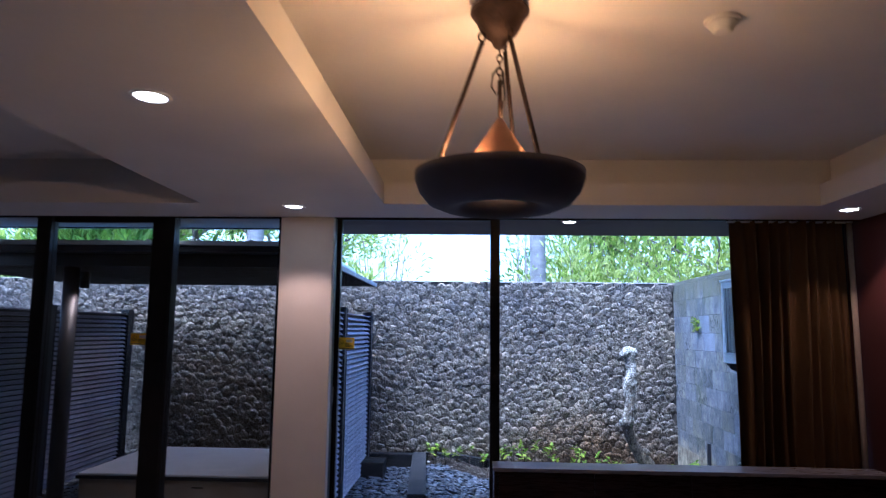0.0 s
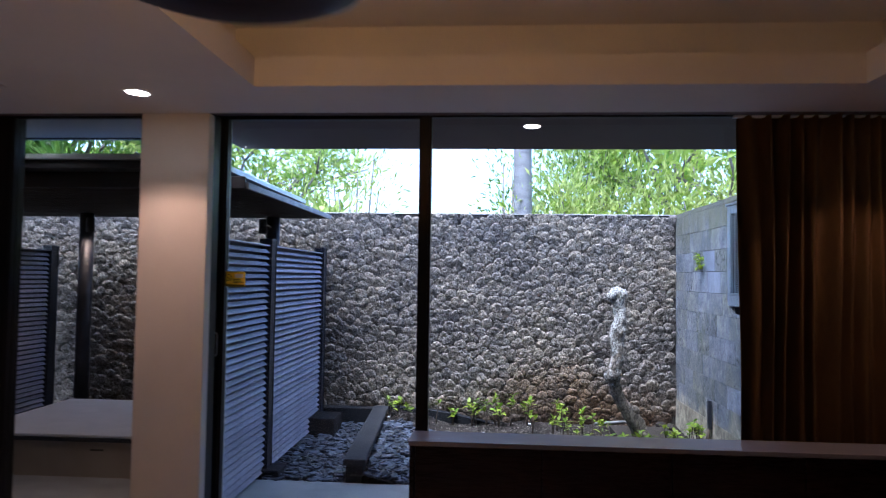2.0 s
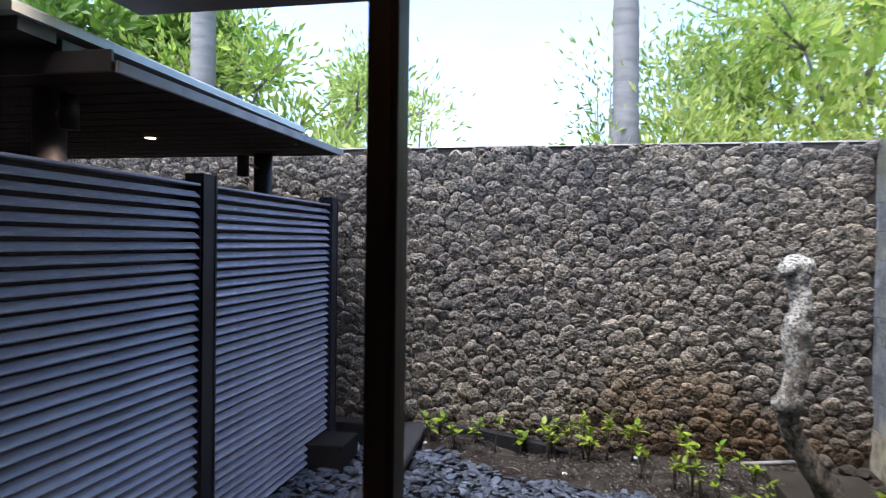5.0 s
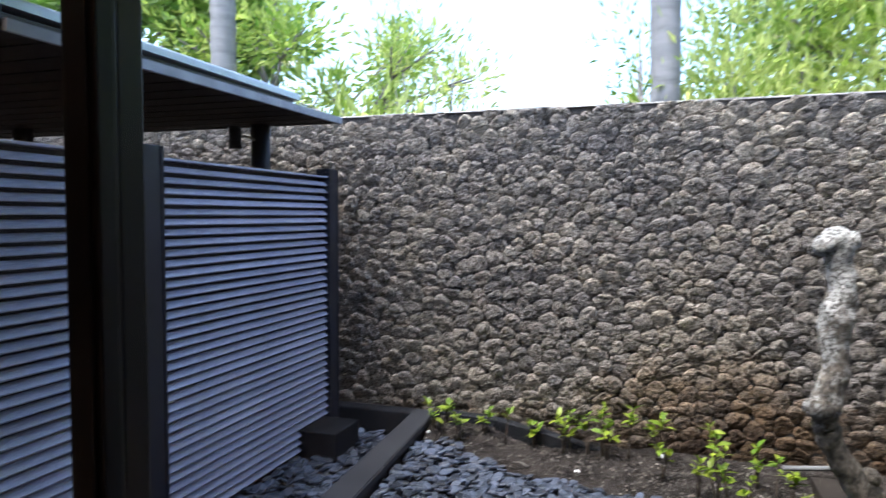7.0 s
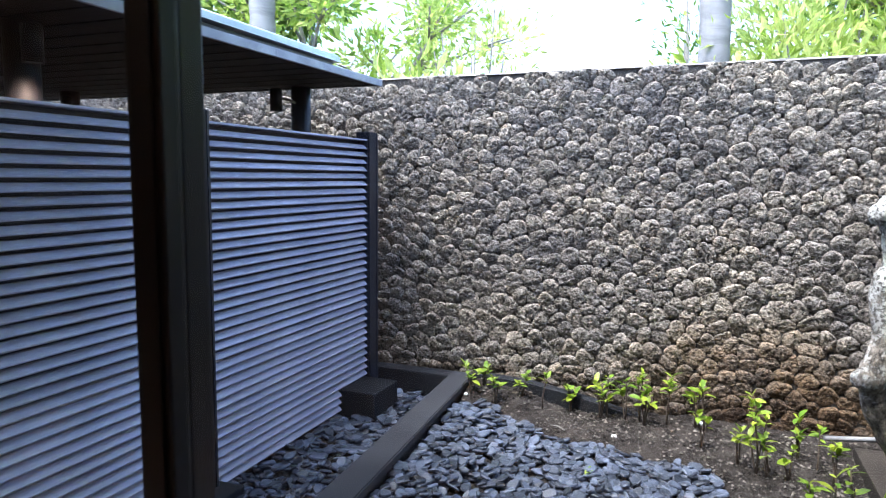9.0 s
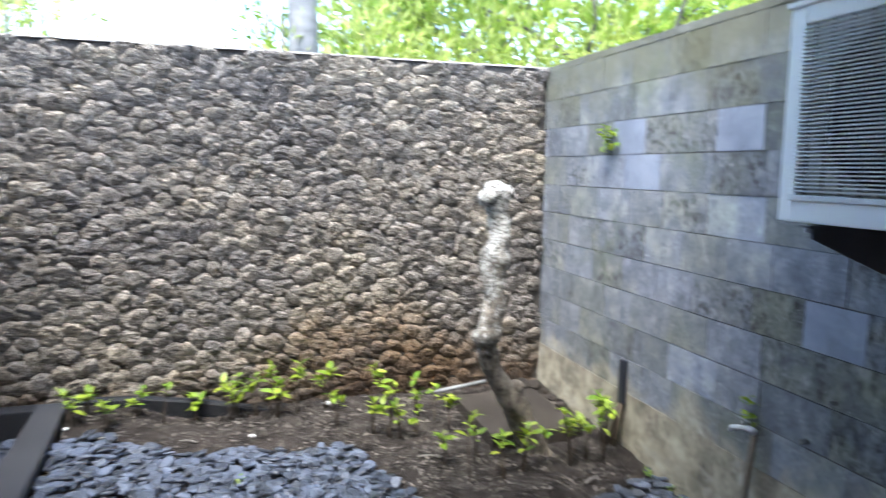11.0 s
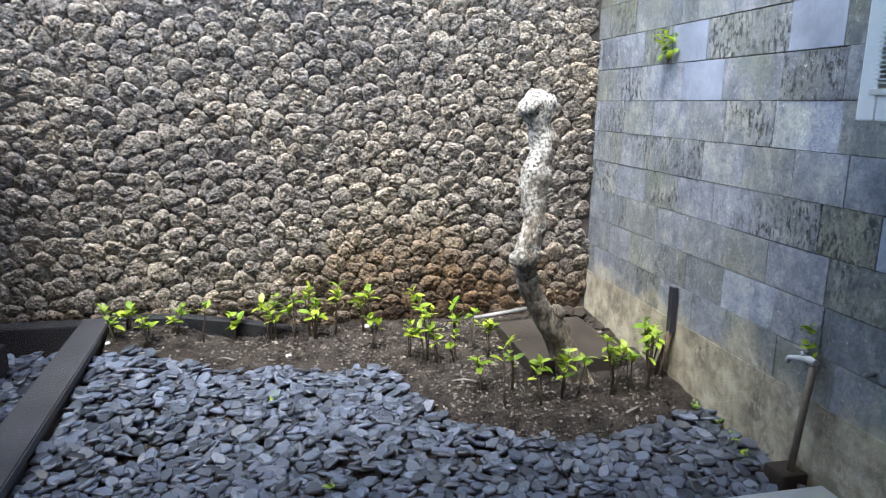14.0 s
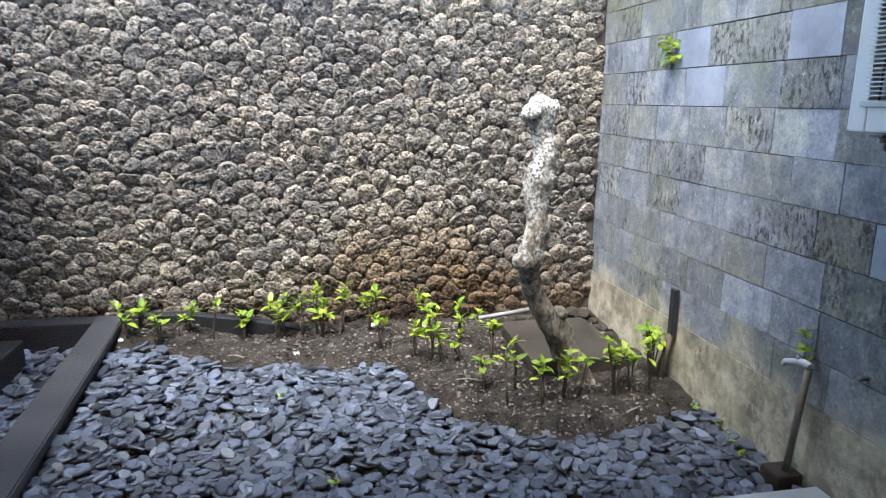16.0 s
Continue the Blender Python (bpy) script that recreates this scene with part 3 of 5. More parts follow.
def glazing(name, x0, x1, y, z0, z1, label, stile=(0.07, 0.07), head=0.03, foot=0.07, depth=0.05):
    g = thing(name, (0.5 * (x0 + x1), y, z0), label, "window")
    g["kind"] = "structure"
    cx = 0.5 * (x0 + x1)
    w = x1 - x0
    for nm, a, b_, c, d in (("stile", -w / 2, -w / 2 + stile[0], 0, z1 - z0), ("stile", w / 2 - stile[1], w / 2, 0, z1 - z0),
                            ("head_rail", -w / 2 + stile[0], w / 2 - stile[1], z1 - z0 - head, z1 - z0), ("foot_rail", -w / 2 + stile[0], w / 2 - stile[1], 0, foot)):
        bm = B()
        rail(bm, a, b_, -depth / 2, depth / 2, c, d)
        if nm == "stile":
            box(bm, a + 0.012, b_ - 0.012, -depth / 2 - 0.006, -depth / 2 - 0.0005, 0.03, d - 0.03, 0.002)
        part(nm, bm, FRAME, g)
    p = part("pane", box(B(), -w / 2 + stile[0] - 0.01, w / 2 - stile[1] + 0.01, -0.004, 0.004, foot - 0.01, z1 - z0 - head + 0.01), GLASS, g, "clear glass pane")
    p.visible_shadow = False
    return g


HEAD = 2.362
right_door = glazing("window_1", -0.765, 0.412, 4.630, FLOOR + 0.03, HEAD, "black framed sliding glass door with a pull handle, shut", (0.095, 0.062), 0.03)
fixed_pane = glazing("window_2", 0.352, 2.69, 4.5845, FLOOR + 0.03, HEAD, "wide black framed fixed glass pane beside the curtain", (0.062, 0.06), 0.03, depth=0.038)
left_door = glazing("window_3", -2.80, -1.825, 4.630, FLOOR + 0.03, HEAD, "black framed sliding glass door, shut", (0.10, 0.155), 0.055)
left_fixed = glazing("window_4", -1.978, -1.036, 4.583, FLOOR + 0.03, HEAD, "black framed fixed glass pane beside the pillar", (0.153, 0.060), 0.03, depth=0.038)
left_far = glazing("window_5", -4.28, -2.70, 4.583, FLOOR + 0.03, HEAD, "black framed fixed glass pane", (0.06, 0.10), 0.03, depth=0.038)
bm = B()
box(bm, X0, X1, 4.552, 4.659, HEAD + 0.001, 2.371)
box(bm, X0, X1, 4.552, 4.659, FLOOR + 0.001, FLOOR + 0.028)
setting("window_track", bm, FRAME, "black aluminium track above and below the glazing", "track")


def pull_handle(parent, x, z, y=-0.036):
    """A long oval finger pull with a small lock under it, on a door stile."""
    bm = B()
    ring = []
    n = 28
    for k in range(n):
        a = 2 * math.pi * k / n
        cx, cz = math.cos(a), math.sin(a)
        ring.append((x + 0.017 * cx, y, z + 0.017 * cz + (0.045 if cz >= 0 else -0.045)))
    tube(bm, ring + [ring[0], ring[1]], 0.0035, 6, cap=False)
    part("pull_handle", bm, STEEL, parent, "oval steel finger pull")
    part("lock", lathe_y(x - 0.004, y, z - 0.125, 0.011, 0.012), STEEL, parent, "round steel lock")


def lathe_y(x, y, z, r, depth):
    bm = B()
    tube(bm, [(x, y + 0.006, z), (x, y - depth * 0.7, z), (x, y - depth, z)], [r, r, r * 0.75], 14)
    return bm


pull_handle(right_door, -0.5375, 1.145 - FLOOR - 0.03, -0.033)
pull_handle(left_door, 0.41, 1.145 - FLOOR - 0.03, -0.033)


def sticker(x, z, w=0.105, h=0.075):
    """A yellow notice on the glass: a ringed crossed sign and bars for its small writing."""
    s = thing("warning_sticker", (x, 4.6255, z), "yellow warning sticker with a crossed ring sign stuck on glass", "sticker", "warning stickers on the glass")
    part("backing", box(B(), 0, w, -0.0015, 0.0, 0, h), YELLOW, s)
    bm = B()
    c, r = (0.026, 0.046), 0.017
    ring = [(c[0] + r * math.cos(2 * math.pi * k / 20), -0.002, c[1] + r * math.sin(2 * math.pi * k / 20)) for k in range(22)]
    tube(bm, ring, 0.0016, 5, cap=False)
    tube(bm, [(c[0] - r * 0.7, -0.002, c[1] + r * 0.7), (c[0] + r * 0.7, -0.002, c[1] - r * 0.7)], 0.0016, 5)
    part("sign", bm, INK, s)
    bm = B()
    for k in range(3):
        box(bm, 0.056, w - 0.008 - 0.01 * k, -0.0022, -0.0016, 0.018 + 0.008 * k, 0.022 + 0.008 * k)
    box(bm, 0.004, w - 0.004, -0.0022, -0.0016, 0.004, 0.010)
    part("print", bm, INK, s)
    part("white_field", box(B(), 0.062, w - 0.012, -0.0022, -0.0016, 0.046, 0.066), PALE, s)
    return s


sticker(-0.684, 1.448, 0.118, 0.078)
sticker(-2.112, 1.458, 0.126, 0.080)

# ---- garden structure ----
setting("ground", box(B(), -60, 60, -60, 80, -0.35, -0.12), SOIL, "bare dark ground", "ground")
STONE_Y, TILE_X, WALL_TOP = 8.09, 2.62, 2.178
wall_stone = setting("wall_stone", box(B(), -6.0, 2.80, STONE_Y + 0.035, STONE_Y + 0.26, -0.12, WALL_TOP - 0.01), MORTAR, "garden wall of rounded grey-brown rubble stones", "stone wall")
bm = B()
n = 60
prev = None
for i in range(n + 1):
    x = -6.0 + 8.8 * i / n
    dz = 0.008 * noise.noise((x * 2.3, 0, 0)) + 0.005 * noise.noise((x * 9, 3, 0))
    cur = [bm.verts.new((x, y, z)) for y, z in ((STONE_Y + 0.022 + dz, WALL_TOP - 0.010), (STONE_Y + 0.026, WALL_TOP + 0.4 * dz), (STONE_Y + 0.28, WALL_TOP + 0.4 * dz), (STONE_Y + 0.28, WALL_TOP - 0.035))]
    if prev:
        for k in range(4):
            bm.faces.new((prev[k], prev[(k + 1) % 4], cur[(k + 1) % 4], cur[k]))
    prev = cur
setting("wall_coping", bm, COPING, "thin weathered cement capping on the stone wall", "coping")
wall_tile = setting("wall_tile", box(B(), TILE_X + 0.012, TILE_X + 0.25, 4.662, STONE_Y + 0.035, 0.32, WALL_TOP), MORTAR, "garden side wall clad in blue-grey slate tiles", "tiled wall")
bm = B()
box(bm, TILE_X - 0.004, TILE_X + 0.25, 4.662, STONE_Y + 0.034, -0.10, 0.317)
setting("wall_plinth", bm, PLINTH, "stained rendered foot of the tiled wall", "plinth")
setting("pavement", box(B(), -5.2, TILE_X - 0.006, 4.685, 5.97, -0.10, 0.035, 0.008), CONCRETE, "grey concrete paving strip along the glazing", "pavement")
setting("wall_garden_west", box(B(), -6.2, -6.0, 4.6, STONE_Y + 0.26, -0.12, WALL_TOP), MORTAR, "plain dark garden wall", "wall")


def gravel_edge(x):
    """The y beyond which the soil bed begins."""
    xs = [-0.26, -0.15, 0.35, 0.94, 1.21, 1.28, 1.34, 1.42, 1.52, 1.69, 1.845, 2.10, 2.36, 2.58, 2.75]
    ys = [7.59, 7.68, 7.59, 7.487, 7.44, 7.20, 6.99, 6.83, 6.70, 6.59, 6.54, 6.526, 6.617, 6.737, 6.77]
    return float(np.interp(x, xs, ys))


def kerb_rise(x):
    """The ground banks up towards the kerb."""
    f = min(max((0.40 - x) / 0.60, 0.0), 1.0) if x > -0.27 else 0.4
    return 0.125 * f * f * (3 - 2 * f)


def soil_height(x, y):
    bed = min(max((y - gravel_edge(x)) / 0.12, 0), 1) if x > -0.27 else 0.0
    z = -0.035 + kerb_rise(x) + 0.05 * bed + 0.03 * bed * max(0, (y - 7.3)) / 0.8
    return z + 0.020 * bed * noise.fractal((x * 6, y * 6, 0), 0.8, 2.0, 5) + 0.010 * noise.noise((x * 24, y * 24, 4)) + 0.006 * noise.noise((x * 50, y * 50, 1))


bm = B()
nx, ny = 330, 150
grid = [[bm.verts.new((-5.2 + 7.815 * i / nx, 5.95 + 2.17 * j / ny, 0)) for j in range(ny + 1)] for i in range(nx + 1)]
for col in grid:
    for v in col:
        v.co.z = soil_height(v.co.x, v.co.y)
for i in range(nx):
    for j in range(ny):
        bm.faces.new((grid[i][j], grid[i + 1][j], grid[i + 1][j + 1], grid[i][j + 1])).smooth = True
setting("soil_bed", bm, SOIL, "dark crumbly soil of the planting bed", "soil")

# kerb: a grey slab that overhangs a recessed, much darker base, and low walls
def kerb_run(name, inset, z0, z1, mat, label):
    bm = B()
    vs = []
    for xa, xb, y in ((-0.312, -0.150, 5.975), (-0.430, -0.280, 7.985)):
        for x, z in ((xa + inset, z0), (xb - inset, z0), (xb - inset, z1), (xa + inset, z1)):
            vs.append(bm.verts.new((x, y, z)))
    for f in ((3, 2, 1, 0), (4, 5, 6, 7), (0, 1, 5, 4), (1, 2, 6, 5), (2, 3, 7, 6), (3, 0, 4, 7)):
        bm.faces.new([vs[i] for i in f])
    bmesh.ops.recalc_face_normals(bm, faces=bm.faces[:])
    bmesh.ops.bevel(bm, geom=bm.edges[:], offset=0.006, segments=2, affect="EDGES")
    setting(name, bm, mat, label, "kerb")


kerb_run("kerb_base", 0.022, -0.08, 0.1495, KERBM, "dark base under the kerb slab")
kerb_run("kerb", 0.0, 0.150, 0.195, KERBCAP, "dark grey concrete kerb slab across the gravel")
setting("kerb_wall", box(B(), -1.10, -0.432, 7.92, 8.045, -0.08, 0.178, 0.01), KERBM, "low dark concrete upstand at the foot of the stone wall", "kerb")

bm = B()
vs = []
for x, z in ((-0.279, 0.195), (0.10, 0.175), (0.40, 0.130), (0.80, 0.045)):
    d = 0.012 * noise.noise((x * 5, 1, 0))
    vs.append([bm.verts.new((x, y, zz)) for y, zz in ((7.985 + d, -0.08), (7.985 + d, z - 0.008), (7.995 + d, z), (8.05, z), (8.05, -0.08))])
for a, b_ in zip(vs, vs[1:]):
    for k in range(5):
        bm.faces.new((a[k], a[(k + 1) % 5], b_[(k + 1) % 5], b_[k]))
bm.faces.new(vs[0][::-1])
bm.faces.new(vs[-1])
bmesh.ops.recalc_face_normals(bm, faces=bm.faces[:])
setting("wall_footing", bm, KERBM, "dark concrete footing along the foot of the stone wall", "footing")


# ---- the pendant lamp ----
def pendant_lamp():
    x, y = PENDANT
    p = thing("pendant_lamp", (x, y, TOP), "dark ring-shaped pendant lamp with terracotta cone hung on rods", "lamp")
    rose = part("ceiling_rose", lathe(B(), [(0.0005, -0.146), (0.012, -0.144), (0.022, -0.134), (0.024, -0.122), (0.032, -0.114), (0.054, -0.096), (0.068, -0.072), (0.078, -0.048), (0.088, -0.036), (0.0945, -0.026), (0.094, -0.016), (0.084, -0.004), (0.0005, -0.001)], 40), COPPER, p, "hammered dark copper ceiling rose")
    # ring bowl: open trough on top, rounded underside, hole in the middle
    zt = -0.556
    prof = [(0.152, zt - 0.02), (0.122, zt - 0.056), (0.116, zt - 0.084), (0.140, zt - 0.106), (0.185, zt - 0.110), (0.232, zt - 0.092), (0.262, zt - 0.058), (0.277, zt - 0.020), (0.278, zt + 0.004), (0.270, zt + 0.004), (0.258, zt - 0.030), (0.222, zt - 0.074), (0.175, zt - 0.090), (0.145, zt - 0.082), (0.136, zt - 0.066), (0.158, zt - 0.030)]
    prof = [(0.955 * a, b_) for a, b_ in prof]
    part("ring_bowl", lathe(B(), prof, 56, closed=True), BOWL, p, "dark blue-grey ring bowl")
    part("cone", lathe(B(), [(0.006, zt + 0.185), (0.010, zt + 0.180), (0.035, zt + 0.140), (0.085, zt + 0.065), (0.150, zt - 0.030), (0.146, zt - 0.032), (0.080, zt + 0.060), (0.028, zt + 0.135)], 40), CLAY, p, "terracotta coloured cone")
    for k, a in enumerate((196, 70, 302)):
        ca, sa = math.cos(radians(a)), math.sin(radians(a))
        bm = B()
        tube(bm, [(0.058 * ca, 0.058 * sa, -0.128), (0.205 * ca, 0.205 * sa, zt - 0.005)], 0.0075, 8)
        part("rod", bm, COPPER, p)
        bm = B()
        ring = [(0.060 * ca + 0.011 * math.cos(t) * ca, 0.060 * sa + 0.011 * math.cos(t) * sa, -0.112 + 0.014 * math.sin(t)) for t in [2 * math.pi * q / 12 for q in range(14)]]
        tube(bm, ring, 0.003, 6, cap=False)
        part("hook", bm, COPPER, p)
    bm = B()
    for k in range(5):
        z = -0.155 - 0.022 * k
        ring = []
        for q in range(14):
            t = 2 * math.pi * q / 12
            ring.append((0.008 * math.cos(t) if k % 2 else 0.0, 0.0 if k % 2 else 0.008 * math.cos(t), z + 0.014 * math.sin(t)))
        tube(bm, ring, 0.0025, 6, cap=False)
    tube(bm, [(0, 0, -0.25), (0.002, 0, zt + 0.18)], 0.007, 8)
    part("chain", bm, COPPER, p)
    bm = B()
    tube(bm, [(0, 0.004, -0.20), (-0.022, 0, -0.23), (-0.026, 0, -0.27), (-0.012, 0, -0.295), (0.006, 0, -0.27), (0.012, 0, -0.22), (0.016, 0, -0.30), (0.006, 0, -0.36), (0.010, 0, zt + 0.18)], 0.0035, 6)
    part("cable", bm, INK, p)
    for k in range(3):
        a = radians(40 + 120 * k)
        part("bulb", lathe(B(), [(0.001, zt - 0.072), (0.012, zt - 0.068), (0.016, zt - 0.052), (0.010, zt - 0.040), (0.001, zt - 0.036)], 14, (0.192 * math.cos(a), 0.192 * math.sin(a))), LITSMALL, p, "small lit bulb in the trough")


pendant_lamp()


def downlight(x, y, z, group, body, flat=0.045):
    d = thing("downlight", (x, y, z), "round recessed ceiling downlight, switched on", "downlight", group)
    part("trim_ring", lathe(B(), [(0.052, -0.001), (0.062, -0.001), (0.064, -0.004), (0.060, -0.008), (0.050, -0.006), (0.046, -0.002)], 32, closed=True), body, d)
    part("diffuser", lathe(B(), [(0.0005, -0.0055), (0.046, -0.0055), (0.048, -0.002), (0.0005, -0.002)], 32), LIT, d, "lit white diffuser")
    return d


first = downlight(*INDOOR[0], CEIL, "ceiling downlights", PAINT)
for x, y in INDOOR[1:]:
    copy_thing(first, pose(x, y, CEIL))
first = downlight(*OUTDOOR[0], "eave downlights", SOFFIT)
for x, y, z in OUTDOOR[1:]:
    copy_thing(first, pose(x, y, z))

det = thing("smoke_detector", (1.05, 2.235, TOP), "round white smoke detector on the tray ceiling", "smoke detector")
part("base", lathe(B(), [(0.0005, -0.012), (0.055, -0.012), (0.058, -0.008), (0.058, -0.001), (0.0005, -0.001)], 32), WHITEP, det)
part("cover", lathe(B(), [(0.0005, -0.046), (0.026, -0.046), (0.034, -0.040), (0.038, -0.024), (0.046, -0.020), (0.048, -0.0125), (0.0005, -0.0125)], 32), WHITEP, det)


# ---- curtain and low cabinet ----
def curtain():
    c = thing("curtain", (2.305, 4.475, FLOOR), "gold-brown floor-length curtain drawn aside in loose folds", "curtain")
    bm = B()
    n, rows = 150, 26
    x0, x1, zt = -0.395, 0.335, CEIL - FLOOR - 0.012
    g = []
    for j in range(rows + 1):
        v = j / rows
        row = []
        for i in range(n + 1):
            u = i / n
            wob = 0.6 * noise.noise((u * 3.1, v * 1.4, 2.0))
            amp = 0.022 + 0.020 * (0.5 + noise.noise((u * 5, 0.3 * v, 9)))
            y = amp * math.sin(2 * math.pi * (9.5 * u + 0.7 * wob + 0.6 * noise.noise((u * 6, v * 0.9, 5)))) - 0.030 * math.exp(-((u - 0.62) / 0.06) ** 2) * (0.4 + 0.9 * v)
            x = x0 + (x1 - x0) * (u + 0.012 * noise.noise((u * 8, v * 2.2, 1)))
            row.append(bm.verts.new((x, y, zt * v + 0.008)))
        g.append(row)
    for j in range(rows):
        for i in range(n):
            bm.faces.new((g[j][i], g[j][i + 1], g[j + 1][i + 1], g[j + 1][i])).smooth = True
    bmesh.ops.solidify(bm, geom=bm.faces[:], thickness=0.003)
    part("cloth", bm, CURTAIN, c)
    bm = B()
    tube(bm, [(0.356, -0.02, 0.01), (0.359, -0.03, 0.9), (0.353, -0.022, zt)], 0.018, 10)
    part("lining_edge", bm, LINING, c, "pale folded edge of the lining")
    part("rail", box(B(), x0 - 0.02, x1 + 0.05, -0.012, 0.012, zt + 0.002, zt + 0.0115), WHITEP, c, "slim white ceiling rail")


curtain()
cab = thing("low_cabinet", (1.526, 4.302, FLOOR), "long low dark wood cabinet with glossy top before the glass", "cabinet")
W, D, H = 1.160, 0.098, 0.725
part("top", box(B(), -W - 0.006, W + 0.006, -D - 0.008, D + 0.004, H - 0.022, H, 0.004), LACQUER, cab, "glossy lacquered wooden top")
part("side_panel", box(B(), -W, -W + 0.022, -D, D, 0.0, H - 0.0225, 0.002), DARKWOOD, cab)
part("side_panel", box(B(), W - 0.022, W, -D, D, 0.0, H - 0.0225, 0.002), DARKWOOD, cab)
part("back_panel", box(B(), -W + 0.023, W - 0.023, D - 0.018, D - 0.003, 0.0, H - 0.0225), DARKWOOD, cab)
part("plinth", box(B(), -W + 0.023, W - 0.023, -D + 0.02, D - 0.02, 0.0, 0.06), DARKWOOD, cab)
for k in range(4):
    w = (2 * W - 0.05) / 4
    x = -W + 0.025 + w * k
    part("door", box(B(), x + 0.002, x + w - 0.002, -D, -D + 0.018, 0.065, H - 0.026, 0.002), DARKWOOD, cab)


# ---- louvred fences ----
def fence(name, x, ys, label, spacing=0.046, side=1):
    """Fence along y with posts at ys and tilted blades between them, backed by added dark slats."""
    f = thing(name, (x, ys[0], 0.0), label, "fence", "louvred fences")
    top = 1.782
    post = B()
    box(post, -0.048, 0.048, -0.05, 0.05, 0.0, top, 0.004)
    box(post, 0.0485, 0.053, -0.058, -0.044, 0.0, top - 0.004)
    box(post, 0.0485, 0.053, 0.044, 0.058, 0.0, top - 0.004)
    me = bpy.data.meshes.new("post")
    post.to_mesh(me)
    post.free()
    for y in ys:
        p = mesh_part("post", me, POSTM, f)
        p.location = (0, y - ys[0], 0)
    z0, z1 = 0.075, 1.692
    for a, b_ in zip(ys, ys[1:]):
        length = b_ - a - 0.125
        bm = B()
        prof = [(-0.006, 0.010), (0.002, 0.0155), (0.010, 0.0145), (0.037, -0.010), (0.035, -0.0155), (-0.004, -0.002)]
        ends = []
        for yy in (-length / 2, length / 2):
            ends.append([bm.verts.new((side * u, yy, w)) for u, w in prof])
        for k in range(6):
            bm.faces.new((ends[0][k], ends[0][(k + 1) % 6], ends[1][(k + 1) % 6], ends[1][k]))
        bm.faces.new(ends[0])
        bm.faces.new(ends[1])
        bmesh.ops.recalc_face_normals(bm, faces=bm.faces[:])
        me = bpy.data.meshes.new("slat")
        bm.to_mesh(me)
        bm.free()
        # added near-black slats behind the blades stand in for shade in the gaps
        gap_shade = bpy.data.meshes.new("gap_shade_slat")
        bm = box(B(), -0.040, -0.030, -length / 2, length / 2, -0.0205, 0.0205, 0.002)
        bm.to_mesh(gap_shade)
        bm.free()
        count = int((z1 - z0) / spacing)
        for k in range(count + 1):
            s = mesh_part("slat", me, FENCEM, f)
            r = rng(k * 7 + int(a * 100))
            s.location = (r.uniform(-0.002, 0.002), (a + b_) / 2 - ys[0], z0 + spacing * k)
            s.rotation_euler = (r.uniform(-0.0015, 0.0015), r.uniform(-0.03, 0.03), 0)
            s = mesh_part("gap_shade_slat", gap_shade, POSTM, f)
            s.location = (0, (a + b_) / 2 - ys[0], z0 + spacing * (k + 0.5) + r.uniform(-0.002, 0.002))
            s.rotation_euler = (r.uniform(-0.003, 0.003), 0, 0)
        for yy in (a + 0.055, b_ - 0.061):
            part("side_channel", box(B(), -0.046, 0.040, yy - ys[0], yy - ys[0] + 0.006, z0 - 0.03, z1 + 0.03), POSTM, f)
        part("top_rail", box(B(), -0.040, 0.040, a - ys[0] + 0.062, b_ - ys[0] - 0.062, z1 + 0.031, z1 + 0.042, 0.003), FENCEM, f)
    return f


fence("louvred_fence", -0.955, [4.84, 6.14, 7.74], "dark louvred screen fence of tilted slats between posts")
fence("louvred_fence", -3.80, [4.95, 6.32, 7.80], "dark louvred screen fence beside the pavilion")
for x0, x1, y0, y1, z1 in ((-1.0, -0.80, 6.03, 6.25, 0.08), (-1.0, -0.69, 7.34, 7.66, 0.19), (-3.94, -3.66, 7.65, 7.94, 0.12)):
    cx, cy = (x0 + x1) / 2, (y0 + y1) / 2
    f = thing("footing_block", (cx, cy, -0.08), "mossy dark concrete footing block at a fence post", "concrete block", "fence footings")
    part("block", box(B(), x0 - cx, x1 - cx, y0 - cy, y1 - cy, 0, z1 + 0.08, 0.012), KERBM, f)


